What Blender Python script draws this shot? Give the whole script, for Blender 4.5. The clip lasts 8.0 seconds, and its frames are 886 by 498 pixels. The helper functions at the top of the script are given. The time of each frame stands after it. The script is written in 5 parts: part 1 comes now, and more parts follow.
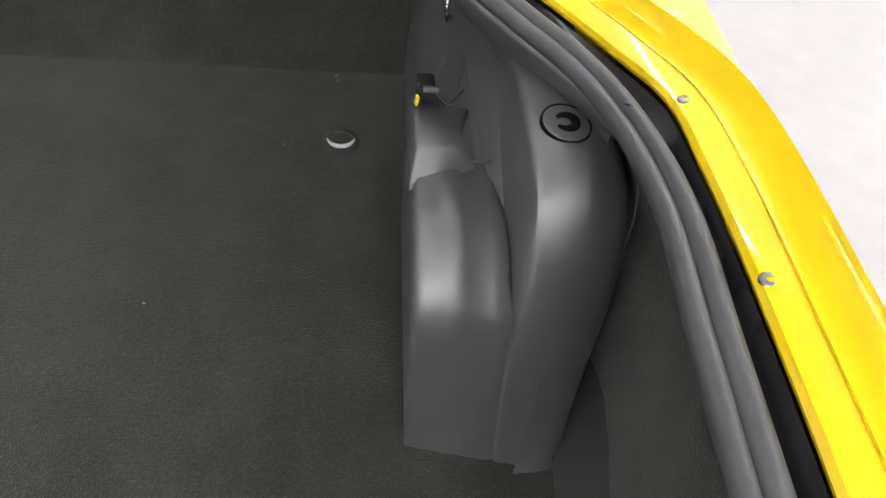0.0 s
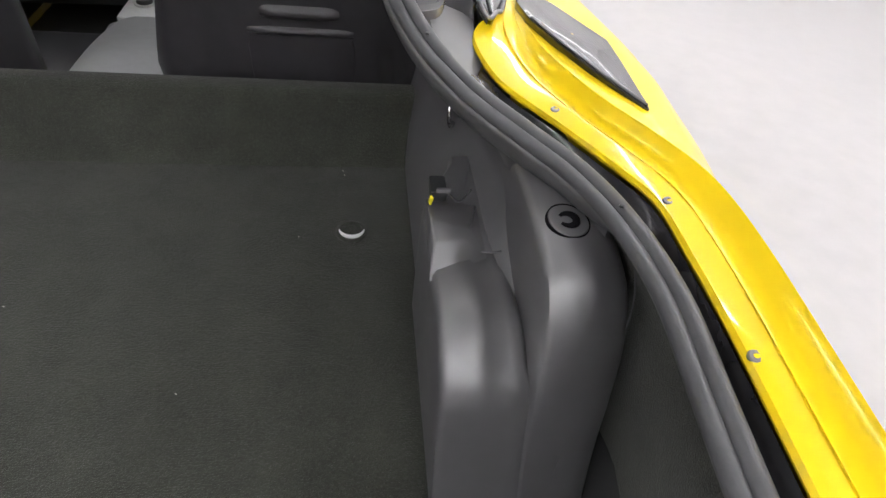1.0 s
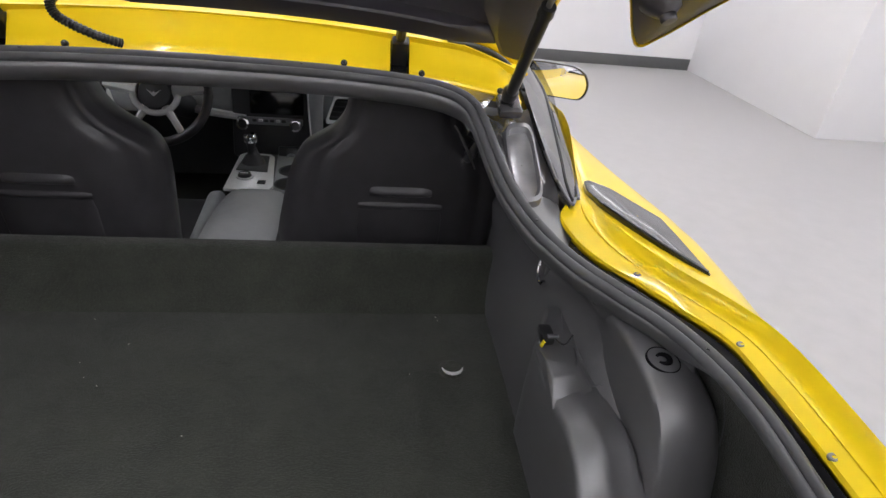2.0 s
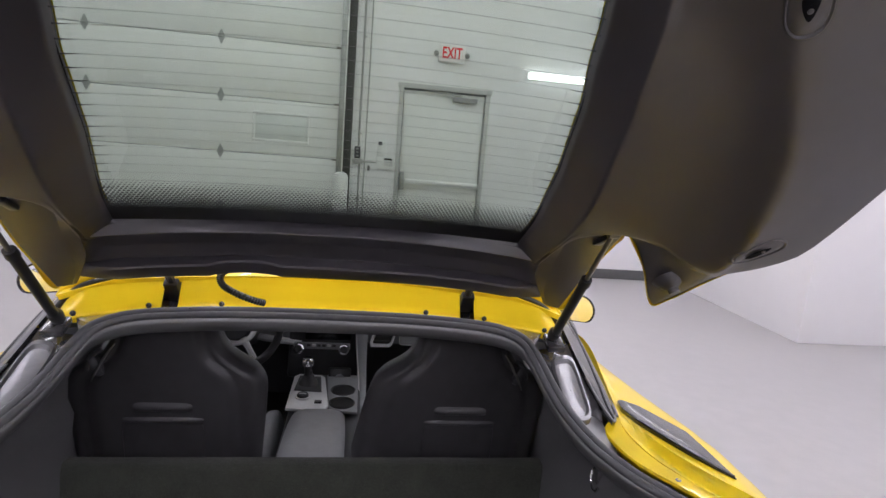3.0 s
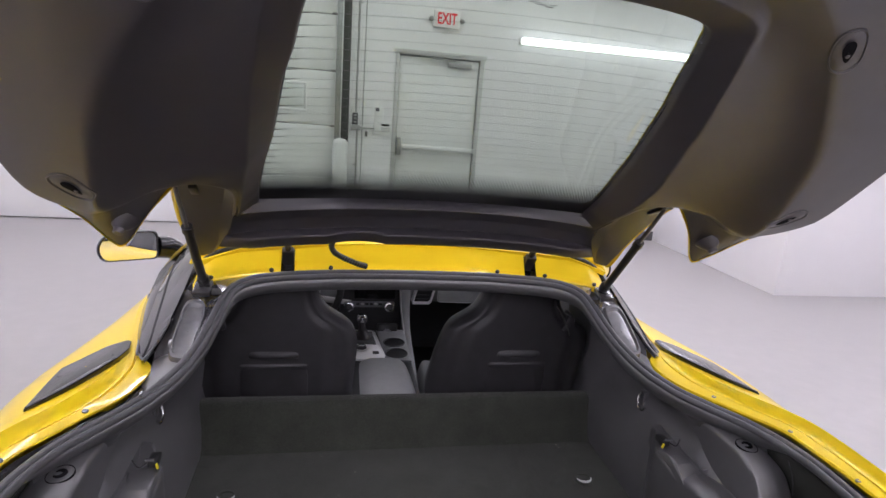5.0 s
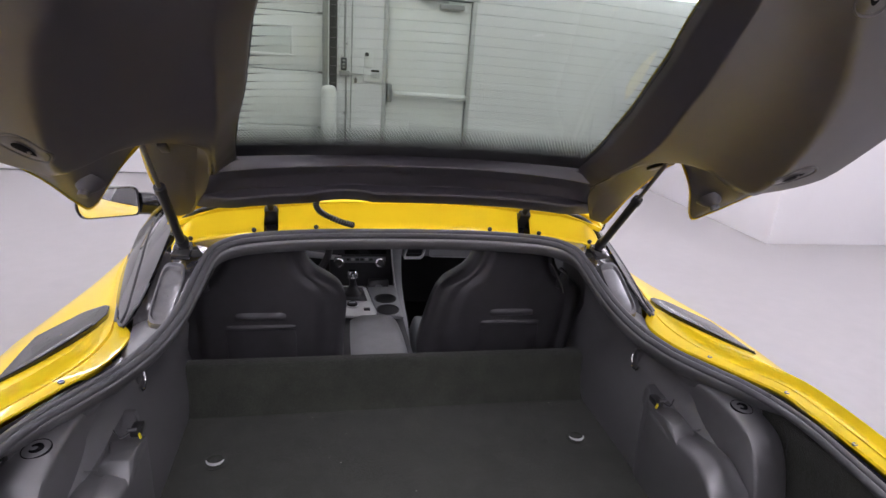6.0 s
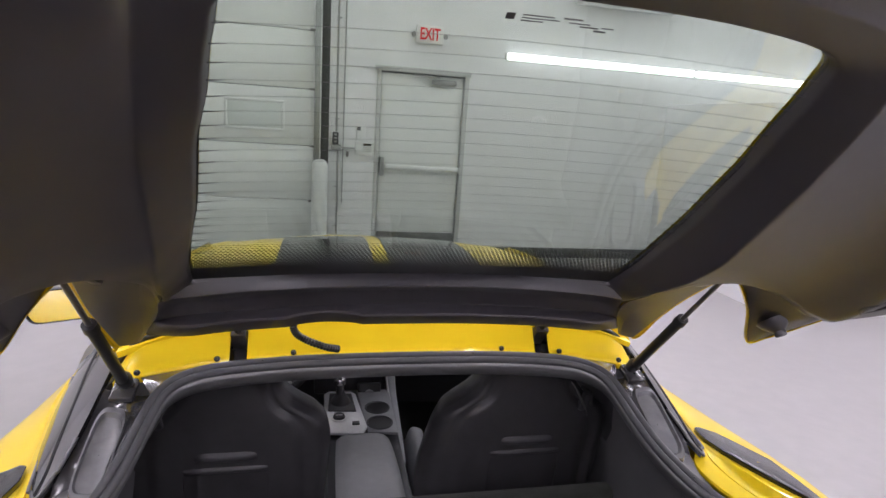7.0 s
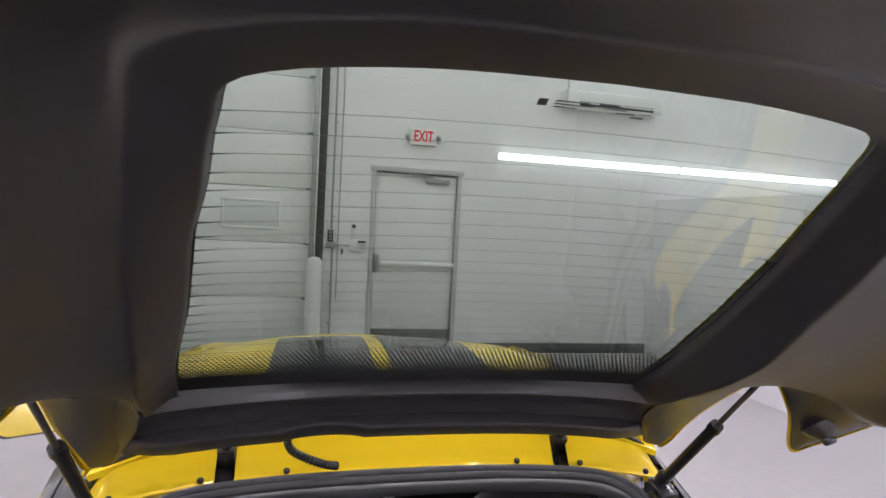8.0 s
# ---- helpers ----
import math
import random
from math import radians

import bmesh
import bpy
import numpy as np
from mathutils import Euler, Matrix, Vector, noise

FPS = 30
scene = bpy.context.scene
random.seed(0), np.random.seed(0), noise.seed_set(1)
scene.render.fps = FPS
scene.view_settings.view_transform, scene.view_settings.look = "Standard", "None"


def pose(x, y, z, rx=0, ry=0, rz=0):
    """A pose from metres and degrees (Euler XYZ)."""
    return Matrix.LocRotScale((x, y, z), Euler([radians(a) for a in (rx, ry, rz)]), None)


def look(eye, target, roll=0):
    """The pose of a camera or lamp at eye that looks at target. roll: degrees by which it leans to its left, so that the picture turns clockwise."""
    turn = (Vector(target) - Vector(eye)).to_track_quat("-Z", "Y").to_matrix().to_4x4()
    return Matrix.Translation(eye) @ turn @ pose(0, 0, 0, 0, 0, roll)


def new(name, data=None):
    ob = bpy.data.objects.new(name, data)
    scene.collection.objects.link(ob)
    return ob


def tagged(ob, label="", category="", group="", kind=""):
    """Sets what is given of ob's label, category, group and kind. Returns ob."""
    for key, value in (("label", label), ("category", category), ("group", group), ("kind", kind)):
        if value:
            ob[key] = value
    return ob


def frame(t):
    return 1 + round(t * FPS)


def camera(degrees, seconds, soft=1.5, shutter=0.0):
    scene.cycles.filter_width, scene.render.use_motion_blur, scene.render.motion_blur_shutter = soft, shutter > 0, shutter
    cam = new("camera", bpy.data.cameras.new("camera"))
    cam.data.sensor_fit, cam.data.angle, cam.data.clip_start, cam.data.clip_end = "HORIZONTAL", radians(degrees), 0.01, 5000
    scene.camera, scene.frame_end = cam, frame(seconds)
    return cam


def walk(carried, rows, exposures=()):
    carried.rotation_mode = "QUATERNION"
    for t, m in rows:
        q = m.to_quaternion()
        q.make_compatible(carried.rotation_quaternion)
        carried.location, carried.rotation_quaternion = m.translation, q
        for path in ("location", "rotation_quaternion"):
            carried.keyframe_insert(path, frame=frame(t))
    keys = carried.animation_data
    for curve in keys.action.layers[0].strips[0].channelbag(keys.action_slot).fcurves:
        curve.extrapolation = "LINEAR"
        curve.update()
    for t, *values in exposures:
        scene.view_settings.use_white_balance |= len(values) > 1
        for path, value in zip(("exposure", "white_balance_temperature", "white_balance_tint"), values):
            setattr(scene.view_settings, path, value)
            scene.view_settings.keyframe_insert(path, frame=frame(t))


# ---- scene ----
from mathutils.bvhtree import BVHTree

cam = camera(76.4, 8.0)
PATH = [
    (0, (0.485, 0.567, 1.204), (0.712, 1.778, -0.371), 9.3),
    (0.5, (0.499, 0.57, 1.199), (0.787, 1.852, -0.309), 9.5),
    (1, (0.441, 0.545, 1.256), (0.736, 1.938, -0.149), 8.3),
    (1.5, (0.365, 0.51, 1.272), (0.653, 2.024, -0.004), 7.3),
    (2, (0.263, 0.432, 1.367), (0.549, 2.121, 0.335), 6.3),
    (2.1, (0.244, 0.412, 1.389), (0.534, 2.149, 0.44), 6.3),
    (2.2, (0.229, 0.393, 1.425), (0.512, 2.168, 0.549), 5.2),
    (3.3, (0.002, 0.161, 1.508), (0.304, 2.117, 1.215), 5.1),
    (3.5, (-0.042, 0.127, 1.52), (0.267, 2.082, 1.23), 5.2),
    (4, (-0.139, 0.057, 1.534), (0.183, 2.009, 1.243), 4.9),
    (4.5, (-0.185, 0.036, 1.534), (0.162, 1.984, 1.242), 4.7),
    (4.9, (-0.204, 0.026, 1.545), (0.165, 1.947, 1.129), 4.5),
    (5, (-0.207, 0.03, 1.543), (0.171, 1.932, 1.055), 4.5),
    (5.2, (-0.218, 0.033, 1.553), (0.174, 1.895, 0.937), 4.7),
    (6.3, (-0.172, 0.142, 1.55), (0.236, 1.984, 0.887), 4.2),
    (6.5, (-0.165, 0.192, 1.547), (0.25, 2.033, 0.886), 4.0),
    (6.7, (-0.164, 0.256, 1.556), (0.252, 2.1, 0.904), 3.8),
    (7, (-0.167, 0.336, 1.601), (0.261, 2.239, 1.158), 3.9),
    (7.5, (-0.172, 0.4, 1.624), (0.258, 2.347, 1.467), 3.5),
    (8, (-0.182, 0.405, 1.596), (0.262, 2.352, 1.488), 3.1),
]
walk(cam, [(t, look(eye, target, roll)) for t, eye, target, roll in PATH],
     exposures=[(0, 0.60, 6250, 12), (0.5, 0.58, 6250, 12), (1.0, 0.46, 6220, 13), (1.5, 0.30, 6200, 13), (2.2, -0.08, 6100, 15), (3.3, -0.18, 6000, 23), (4.5, -0.06, 6000, 24), (6.5, 0.0, 6000, 24), (7.2, -0.15, 6050, 24), (8, -0.22, 6050, 24)])

# ---- light ----
world = bpy.data.worlds.new("world")
scene.world = world
world.use_nodes = True
world.node_tree.nodes["Background"].inputs[0].default_value = (0.8, 0.85, 0.9, 1)
world.node_tree.nodes["Background"].inputs[1].default_value = 0.05
LAMP = 36.0


# ---- materials ----
def mat(name, colour, rough=0.5, metal=0.0, coat=0.0, grain=0.0, scale=60.0, vary=0.15, bump=0.0, bscale=300.0, stretch=(1, 1, 1), spec=0.5, sheen=0.0):
    m = bpy.data.materials.new(name)
    m.use_nodes = True
    nt = m.node_tree
    b = nt.nodes["Principled BSDF"]
    b.inputs["Roughness"].default_value = rough
    b.inputs["Metallic"].default_value = metal
    b.inputs["Coat Weight"].default_value = coat
    b.inputs["Coat Roughness"].default_value = 0.04
    b.inputs["Specular IOR Level"].default_value = spec
    b.inputs["Sheen Weight"].default_value = sheen
    b.inputs["Base Color"].default_value = (*colour, 1)
    tc = nt.nodes.new("ShaderNodeTexCoord")
    mp = nt.nodes.new("ShaderNodeMapping")
    mp.inputs["Scale"].default_value = stretch
    nt.links.new(tc.outputs["Object"], mp.inputs[0])
    if vary:
        n1 = nt.nodes.new("ShaderNodeTexNoise")
        n1.inputs["Scale"].default_value = scale
        n1.inputs["Detail"].default_value = 6
        n2 = nt.nodes.new("ShaderNodeTexNoise")
        n2.inputs["Scale"].default_value = scale / 14
        n2.inputs["Detail"].default_value = 3
        add = nt.nodes.new("ShaderNodeMath")
        add.operation = "ADD"
        nt.links.new(mp.outputs[0], n1.inputs["Vector"])
        nt.links.new(mp.outputs[0], n2.inputs["Vector"])
        nt.links.new(n1.outputs[0], add.inputs[0])
        nt.links.new(n2.outputs[0], add.inputs[1])
        ramp = nt.nodes.new("ShaderNodeMapRange")
        ramp.inputs["From Min"].default_value = 0.6
        ramp.inputs["From Max"].default_value = 1.4
        ramp.inputs["To Min"].default_value = 1 - vary
        ramp.inputs["To Max"].default_value = 1 + vary
        nt.links.new(add.outputs[0], ramp.inputs["Value"])
        mul = nt.nodes.new("ShaderNodeVectorMath")
        mul.operation = "SCALE"
        mul.inputs[0].default_value = colour
        nt.links.new(ramp.outputs[0], mul.inputs["Scale"])
        nt.links.new(mul.outputs[0], b.inputs["Base Color"])
        if grain:
            rr = nt.nodes.new("ShaderNodeMapRange")
            rr.inputs["From Min"].default_value = 0.6
            rr.inputs["From Max"].default_value = 1.4
            rr.inputs["To Min"].default_value = max(0.02, rough - grain)
            rr.inputs["To Max"].default_value = min(1, rough + grain)
            nt.links.new(add.outputs[0], rr.inputs["Value"])
            nt.links.new(rr.outputs[0], b.inputs["Roughness"])
    if bump:
        nb = nt.nodes.new("ShaderNodeTexNoise")
        nb.inputs["Scale"].default_value = bscale
        nb.inputs["Detail"].default_value = 4
        nt.links.new(mp.outputs[0], nb.inputs["Vector"])
        bp = nt.nodes.new("ShaderNodeBump")
        bp.inputs["Strength"].default_value = bump
        bp.inputs["Distance"].default_value = 0.002
        nt.links.new(nb.outputs[0], bp.inputs["Height"])
        nt.links.new(bp.outputs[0], b.inputs["Normal"])
    return m


def glass_mat(name, tint, ior=1.45, rough=0.0):
    m = bpy.data.materials.new(name)
    m.use_nodes = True
    nt = m.node_tree
    out = nt.nodes["Material Output"]
    nt.nodes.remove(nt.nodes["Principled BSDF"])
    t = nt.nodes.new("ShaderNodeBsdfTransparent")
    t.inputs[0].default_value = (*tint, 1)
    g = nt.nodes.new("ShaderNodeBsdfGlossy")
    g.inputs["Roughness"].default_value = rough
    f = nt.nodes.new("ShaderNodeLayerWeight")
    f.inputs[0].default_value = 0.5
    p5 = nt.nodes.new("ShaderNodeMath")
    p5.operation = "POWER"
    p5.inputs[1].default_value = 4.0
    sc = nt.nodes.new("ShaderNodeMapRange")
    sc.inputs["To Min"].default_value = ((ior - 1) / (ior + 1)) ** 2
    nt.links.new(f.outputs["Facing"], p5.inputs[0])
    nt.links.new(p5.outputs[0], sc.inputs["Value"])
    mix = nt.nodes.new("ShaderNodeMixShader")
    nt.links.new(sc.outputs[0], mix.inputs[0])
    nt.links.new(t.outputs[0], mix.inputs[1])
    nt.links.new(g.outputs[0], mix.inputs[2])
    nt.links.new(mix.outputs[0], out.inputs[0])
    return m


def glow_mat(name, colour, strength):
    m = bpy.data.materials.new(name)
    m.use_nodes = True
    b = m.node_tree.nodes["Principled BSDF"]
    b.inputs["Base Color"].default_value = (*colour, 1)
    b.inputs["Emission Color"].default_value = (*colour, 1)
    b.inputs["Emission Strength"].default_value = strength
    return m


YELLOW = mat("yellow_paint", (0.90, 0.635, 0.004), 0.34, coat=0.55, vary=0.012, scale=120, spec=0.15)
GLOSS_BLACK = mat("gloss_black_paint", (0.012, 0.012, 0.013), 0.25, coat=0.8, vary=0.2, scale=40, spec=0.1)
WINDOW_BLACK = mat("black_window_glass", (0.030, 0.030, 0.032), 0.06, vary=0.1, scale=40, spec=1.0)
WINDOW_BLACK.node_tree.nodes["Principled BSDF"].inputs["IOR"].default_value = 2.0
JAMB_BLACK = mat("gloss_black_jamb", (0.075, 0.072, 0.076), 0.20, metal=0.45, coat=0.8, vary=0.3, scale=45, grain=0.06, bump=0.05, bscale=40)
JAMB_GREY = mat("grey_primer_tray", (0.20, 0.197, 0.205), 0.22, metal=0.3, vary=0.3, scale=40, grain=0.1, bump=0.05, bscale=50)
RUBBER = mat("rubber_seal", (0.070, 0.069, 0.073), 0.46, vary=0.2, scale=90, grain=0.08, bump=0.1, bscale=500)
TRIM = mat("grained_black_plastic", (0.082, 0.079, 0.084), 0.42, vary=0.16, scale=50, grain=0.06, bump=0.06, bscale=1200, spec=0.9)
TRIM.node_tree.nodes["Principled BSDF"].inputs["IOR"].default_value = 1.8
HATCH_TRIM = mat("hatch_black_plastic", (0.038, 0.033, 0.040), 0.42, vary=0.10, scale=40, spec=0.90)
HATCH_TRIM.node_tree.nodes["Principled BSDF"].inputs["IOR"].default_value = 1.62
CARPET = mat("black_carpet", (0.041, 0.043, 0.034), 0.95, vary=0.32, scale=260, bump=1.0, bscale=520, spec=0.15, sheen=0.17)
def ribbed(m, scale, strength):
    """Adds woven rows to a material's relief."""
    nt = m.node_tree
    b = nt.nodes["Principled BSDF"]
    tc = nt.nodes.new("ShaderNodeTexCoord")
    wave = nt.nodes.new("ShaderNodeTexWave")
    wave.bands_direction = "Y"
    wave.inputs["Scale"].default_value = scale
    wave.inputs["Distortion"].default_value = 9.0
    wave.inputs["Detail"].default_value = 3.0
    wave.inputs["Detail Scale"].default_value = 2.5
    nt.links.new(tc.outputs["Object"], wave.inputs["Vector"])
    bp = nt.nodes.new("ShaderNodeBump")
    bp.inputs["Strength"].default_value = strength
    bp.inputs["Distance"].default_value = 0.0015
    old = b.inputs["Normal"].links[0].from_socket
    nt.links.new(wave.outputs["Fac"], bp.inputs["Height"])
    nt.links.new(old, bp.inputs["Normal"])
    nt.links.new(bp.outputs[0], b.inputs["Normal"])


ribbed(CARPET, 112.0, 0.5)
LEATHER = mat("black_leather", (0.040, 0.038, 0.041), 0.33, vary=0.2, scale=30, bump=0.2, bscale=500, grain=0.07)
LEATHER_GREY = mat("charcoal_leather", (0.46, 0.465, 0.475), 0.34, vary=0.10, scale=50, bump=0.35, bscale=700, grain=0.05)
DASH = mat("dash_plastic", (0.050, 0.050, 0.053), 0.40, vary=0.15, scale=60, bump=0.2, bscale=900)
SILVER = mat("brushed_silver_trim", (0.86, 0.86, 0.86), 0.30, metal=0.25, vary=0.08, scale=90)
DASH_GREY = mat("grey_dash_leather", (0.34, 0.345, 0.355), 0.45, vary=0.10, scale=60, bump=0.25, bscale=700)
CHROME = mat("chrome", (0.8, 0.8, 0.8), 0.08, metal=1.0, vary=0.03)
DARK_METAL = mat("dark_metal", (0.22, 0.21, 0.20), 0.35, metal=0.7, vary=0.2, scale=80)
STRUT = mat("strut_black", (0.020, 0.020, 0.021), 0.3, vary=0.2)
TYRE = mat("tyre_rubber", (0.02, 0.02, 0.02), 0.8, vary=0.2, bump=0.3)
# Near-black that paints the shade inside slots, gaps and pockets.
SLOT_SHADE = mat("slot_shade", (0.006, 0.006, 0.007), 0.9, vary=0.1, spec=0.1)
FRIT = mat("black_frit", (0.01, 0.01, 0.011), 0.3, vary=0.1)
WIRE = mat("heating_wire", (0.10, 0.10, 0.098), 0.5, vary=0.1)
SCREEN = mat("dark_screen", (0.008, 0.008, 0.009), 0.12, vary=0.1)
TAG_YELLOW = mat("yellow_tag", (0.87, 0.72, 0.02), 0.5, vary=0.05)
LINT = mat("lint", (0.5, 0.48, 0.42), 0.9, vary=0.1)
GLASS = glass_mat("tinted_hatch_glass", (0.668, 0.720, 0.668))
DARK_GLASS = glass_mat("side_glass", (0.93, 0.95, 0.94))
MIRROR = mat("mirror_silver", (0.88, 0.88, 0.88), 0.01, metal=1.0, vary=0)
WALL = mat("white_wall_paint", (0.80, 0.79, 0.80), 0.6, vary=0.015, scale=6, bump=0.05, bscale=80)
WHITE_METAL = mat("white_door_steel", (0.78, 0.78, 0.77), 0.45, vary=0.02, scale=5, bump=0.03, bscale=120)
FRAME_GREY = mat("pale_grey_frame", (0.50, 0.50, 0.49), 0.45, vary=0.03, scale=6)
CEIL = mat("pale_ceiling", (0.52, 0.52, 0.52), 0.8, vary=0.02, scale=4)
FLOOR = mat("grey_coated_floor", (0.388, 0.377, 0.373), 0.42, vary=0.10, scale=9, grain=0.10, bump=0.05, bscale=60)
BASE_GREY = mat("dark_grey_base", (0.10, 0.10, 0.10), 0.55, vary=0.1, scale=20)
KICK = mat("kick_plate_steel", (0.20, 0.20, 0.195), 0.35, metal=0.6, vary=0.1, scale=30)
GALV = mat("galvanised_steel", (0.36, 0.37, 0.36), 0.4, metal=0.7, vary=0.2, scale=30)
DARK_SEAL = mat("dark_track_seal", (0.06, 0.058, 0.055), 0.6, vary=0.15, scale=20)
GREY_PLASTIC = mat("grey_plastic", (0.35, 0.35, 0.34), 0.5, vary=0.05)
WHITE_PLASTIC = mat("white_plastic", (0.78, 0.78, 0.77), 0.4, vary=0.02)
SIGN_RED = glow_mat("sign_red", (0.72, 0.010, 0.018), 0.22)
SIGN_FACE = mat("sign_face", (0.8, 0.8, 0.78), 0.4, vary=0.02)
LED = glow_mat("led_diffuser", (1.0, 0.985, 0.96), LAMP)
WALL_LED = glow_mat("wall_led_diffuser", (1.0, 0.99, 0.97), 5.0)
WINDOW_PANE = mat("frosted_pane", (0.68, 0.70, 0.69), 0.25, vary=0.05)


# ---- mesh helpers ----
def link(name, bm, material, parent=None, label="", angle=40):
    bmesh.ops.recalc_face_normals(bm, faces=bm.faces)
    me = bpy.data.meshes.new(name)
    bm.to_mesh(me)
    bm.free()
    me.materials.append(material)
    me.shade_smooth()
    me.set_sharp_from_angle(angle=radians(angle))
    ob = new(name, me)
    if parent is not None:
        ob.parent = parent
        if parent.type == "EMPTY":
            ob.matrix_parent_inverse = Matrix.Translation(parent.location).inverted()
    if label:
        ob["label"] = label
    return ob


part = link


def thing(name, at, label, category, group="", kind=""):
    e = new(name)
    e.location = at
    e.empty_display_size = 0.1
    return tagged(e, label, category, group, kind)


def catmull(pts, n=6, closed=False):
    pts = [Vector(p) for p in pts]
    out = []
    k = len(pts)
    for i in range(k if closed else k - 1):
        if closed:
            a, b, c, d = pts[i - 1], pts[i], pts[(i + 1) % k], pts[(i + 2) % k]
        else:
            a, b, c, d = pts[max(i - 1, 0)], pts[i], pts[i + 1], pts[min(i + 2, k - 1)]
        for j in range(n):
            t = j / n
            out.append(0.5 * ((2 * b) + (c - a) * t + (2 * a - 5 * b + 4 * c - d) * t * t + (3 * b - a - 3 * c + d) * t ** 3))
    if not closed:
        out.append(pts[-1])
    return out


def loft(rows, closed_v=False, closed_u=False, bm=None, caps=False):
    """rows: lists of points of equal length."""
    bm = bm or bmesh.new()
    vs = [[bm.verts.new(p) for p in r] for r in rows]
    nu, nv = len(vs), len(vs[0])
    for i in range(nu if closed_u else nu - 1):
        for j in range(nv if closed_v else nv - 1):
            a, b, c, d = vs[i][j], vs[(i + 1) % nu][j], vs[(i + 1) % nu][(j + 1) % nv], vs[i][(j + 1) % nv]
            if len({a, b, c, d}) == 4:
                bm.faces.new((a, b, c, d))
    if caps:
        bm.faces.new(vs[0])
        bm.faces.new(vs[-1])
    return bm


def thick(bm, t):
    bmesh.ops.recalc_face_normals(bm, faces=bm.faces)
    bmesh.ops.solidify(bm, geom=bm.faces[:], thickness=t)
    return bm


def box(size, at=(0, 0, 0), bevel=0.0, seg=2, m=None, bm=None):
    b = bmesh.new()
    bmesh.ops.create_cube(b, size=1)
    bmesh.ops.scale(b, vec=size, verts=b.verts)
    if bevel:
        bmesh.ops.bevel(b, geom=b.edges[:], offset=bevel, segments=seg, affect="EDGES", profile=0.5)
    if m is not None:
        bmesh.ops.transform(b, matrix=m, verts=b.verts)
    bmesh.ops.translate(b, vec=at, verts=b.verts)
    return join(bm, b) if bm is not None else b


def join(bm, other):
    me = bpy.data.meshes.new("tmp")
    other.to_mesh(me)
    other.free()
    bm.from_mesh(me)
    bpy.data.meshes.remove(me)
    return bm


def tube(path, r, seg=10, bm=None, closed=False, caps=True):
    """r: a number or one for each point."""
    path = [Vector(p) for p in path]
    rows = []
    up = Vector((0, 0, 1))
    k = len(path)
    for i, p in enumerate(path):
        a = path[(i - 1) % k] if closed else path[max(i - 1, 0)]
        b = path[(i + 1) % k] if closed else path[min(i + 1, k - 1)]
        t = (b - a).normalized()
        u = up if abs(t.dot(up)) < 0.95 else Vector((1, 0, 0))
        s = t.cross(u).normalized()
        w = s.cross(t).normalized()
        rr = r[i] if isinstance(r, (list, tuple)) else r
        rows.append([p + rr * (math.cos(q) * s + math.sin(q) * w) for q in (2 * math.pi * j / seg for j in range(seg))])
    return loft(rows, closed_v=True, closed_u=closed, bm=bm, caps=caps and not closed)


def lathe(profile, at, axis=None, seg=24):
    """profile: (radius, height) rows, turned about z, then laid along axis."""
    rows = []
    for r, h in profile:
        rows.append([Vector((max(r, 1e-5) * math.cos(2 * math.pi * j / seg), max(r, 1e-5) * math.sin(2 * math.pi * j / seg), h)) for j in range(seg)])
    bm = loft(rows, closed_v=True, caps=True)
    if axis is not None:
        q = Vector((0, 0, 1)).rotation_difference(Vector(axis))
        bmesh.ops.rotate(bm, cent=(0, 0, 0), matrix=q.to_matrix(), verts=bm.verts)
    bmesh.ops.translate(bm, vec=at, verts=bm.verts)
    return bm


def prism(outline, depth, m, bevel=0.0):
    """A flat outline in x and y, given depth along z, laid by m."""
    bm = bmesh.new()
    lo = [bm.verts.new((x, y, 0)) for x, y in outline]
    f = bm.faces.new(lo)
    r = bmesh.ops.extrude_face_region(bm, geom=[f])
    bmesh.ops.translate(bm, vec=(0, 0, depth), verts=[v for v in r["geom"] if isinstance(v, bmesh.types.BMVert)])
    if bevel:
        bmesh.ops.bevel(bm, geom=bm.edges[:], offset=bevel, segments=2, affect="EDGES", profile=0.5)
    bmesh.ops.transform(bm, matrix=m, verts=bm.verts)
    return bm


def rounded_loop(pts, r):
    """A closed outline with its corners rounded off."""
    out = []
    k = len(pts)
    for i in range(k):
        a, b, c = pts[i - 1], pts[i], pts[(i + 1) % k]
        q0, q1 = b + (a - b).normalized() * min(r, (a - b).length * 0.45), b + (c - b).normalized() * min(r, (c - b).length * 0.45)
        for t in (0, 0.33, 0.67, 1):
            out.append(q0.lerp(b, t).lerp(b.lerp(q1, t), t))
    return out


def flip(s, pts):
    return [(s * p[0], p[1], p[2]) for p in pts]


def text_mesh(body, size, m, depth=0.002):
    cu = bpy.data.curves.new("text", "FONT")
    cu.body, cu.size, cu.extrude, cu.align_x, cu.align_y = body, size, depth, "CENTER", "CENTER"
    cu.offset = size * 0.02
    ob = bpy.data.objects.new("text", cu)
    scene.collection.objects.link(ob)
    me = bpy.data.meshes.new_from_object(ob.evaluated_get(bpy.context.evaluated_depsgraph_get()))
    bm = bmesh.new()
    bm.from_mesh(me)
    bpy.data.objects.remove(ob)
    bpy.data.curves.remove(cu)
    bpy.data.meshes.remove(me)
    bmesh.ops.transform(bm, matrix=m, verts=bm.verts)
    return bm


# ---- the room ----
WY, XL, XR, YB, TOP = 6.85, -7.0, 9.0, -5.5, 4.6


def structure(name, bm, material, label, category):
    return tagged(link(name, bm, material), label, category, kind="structure")


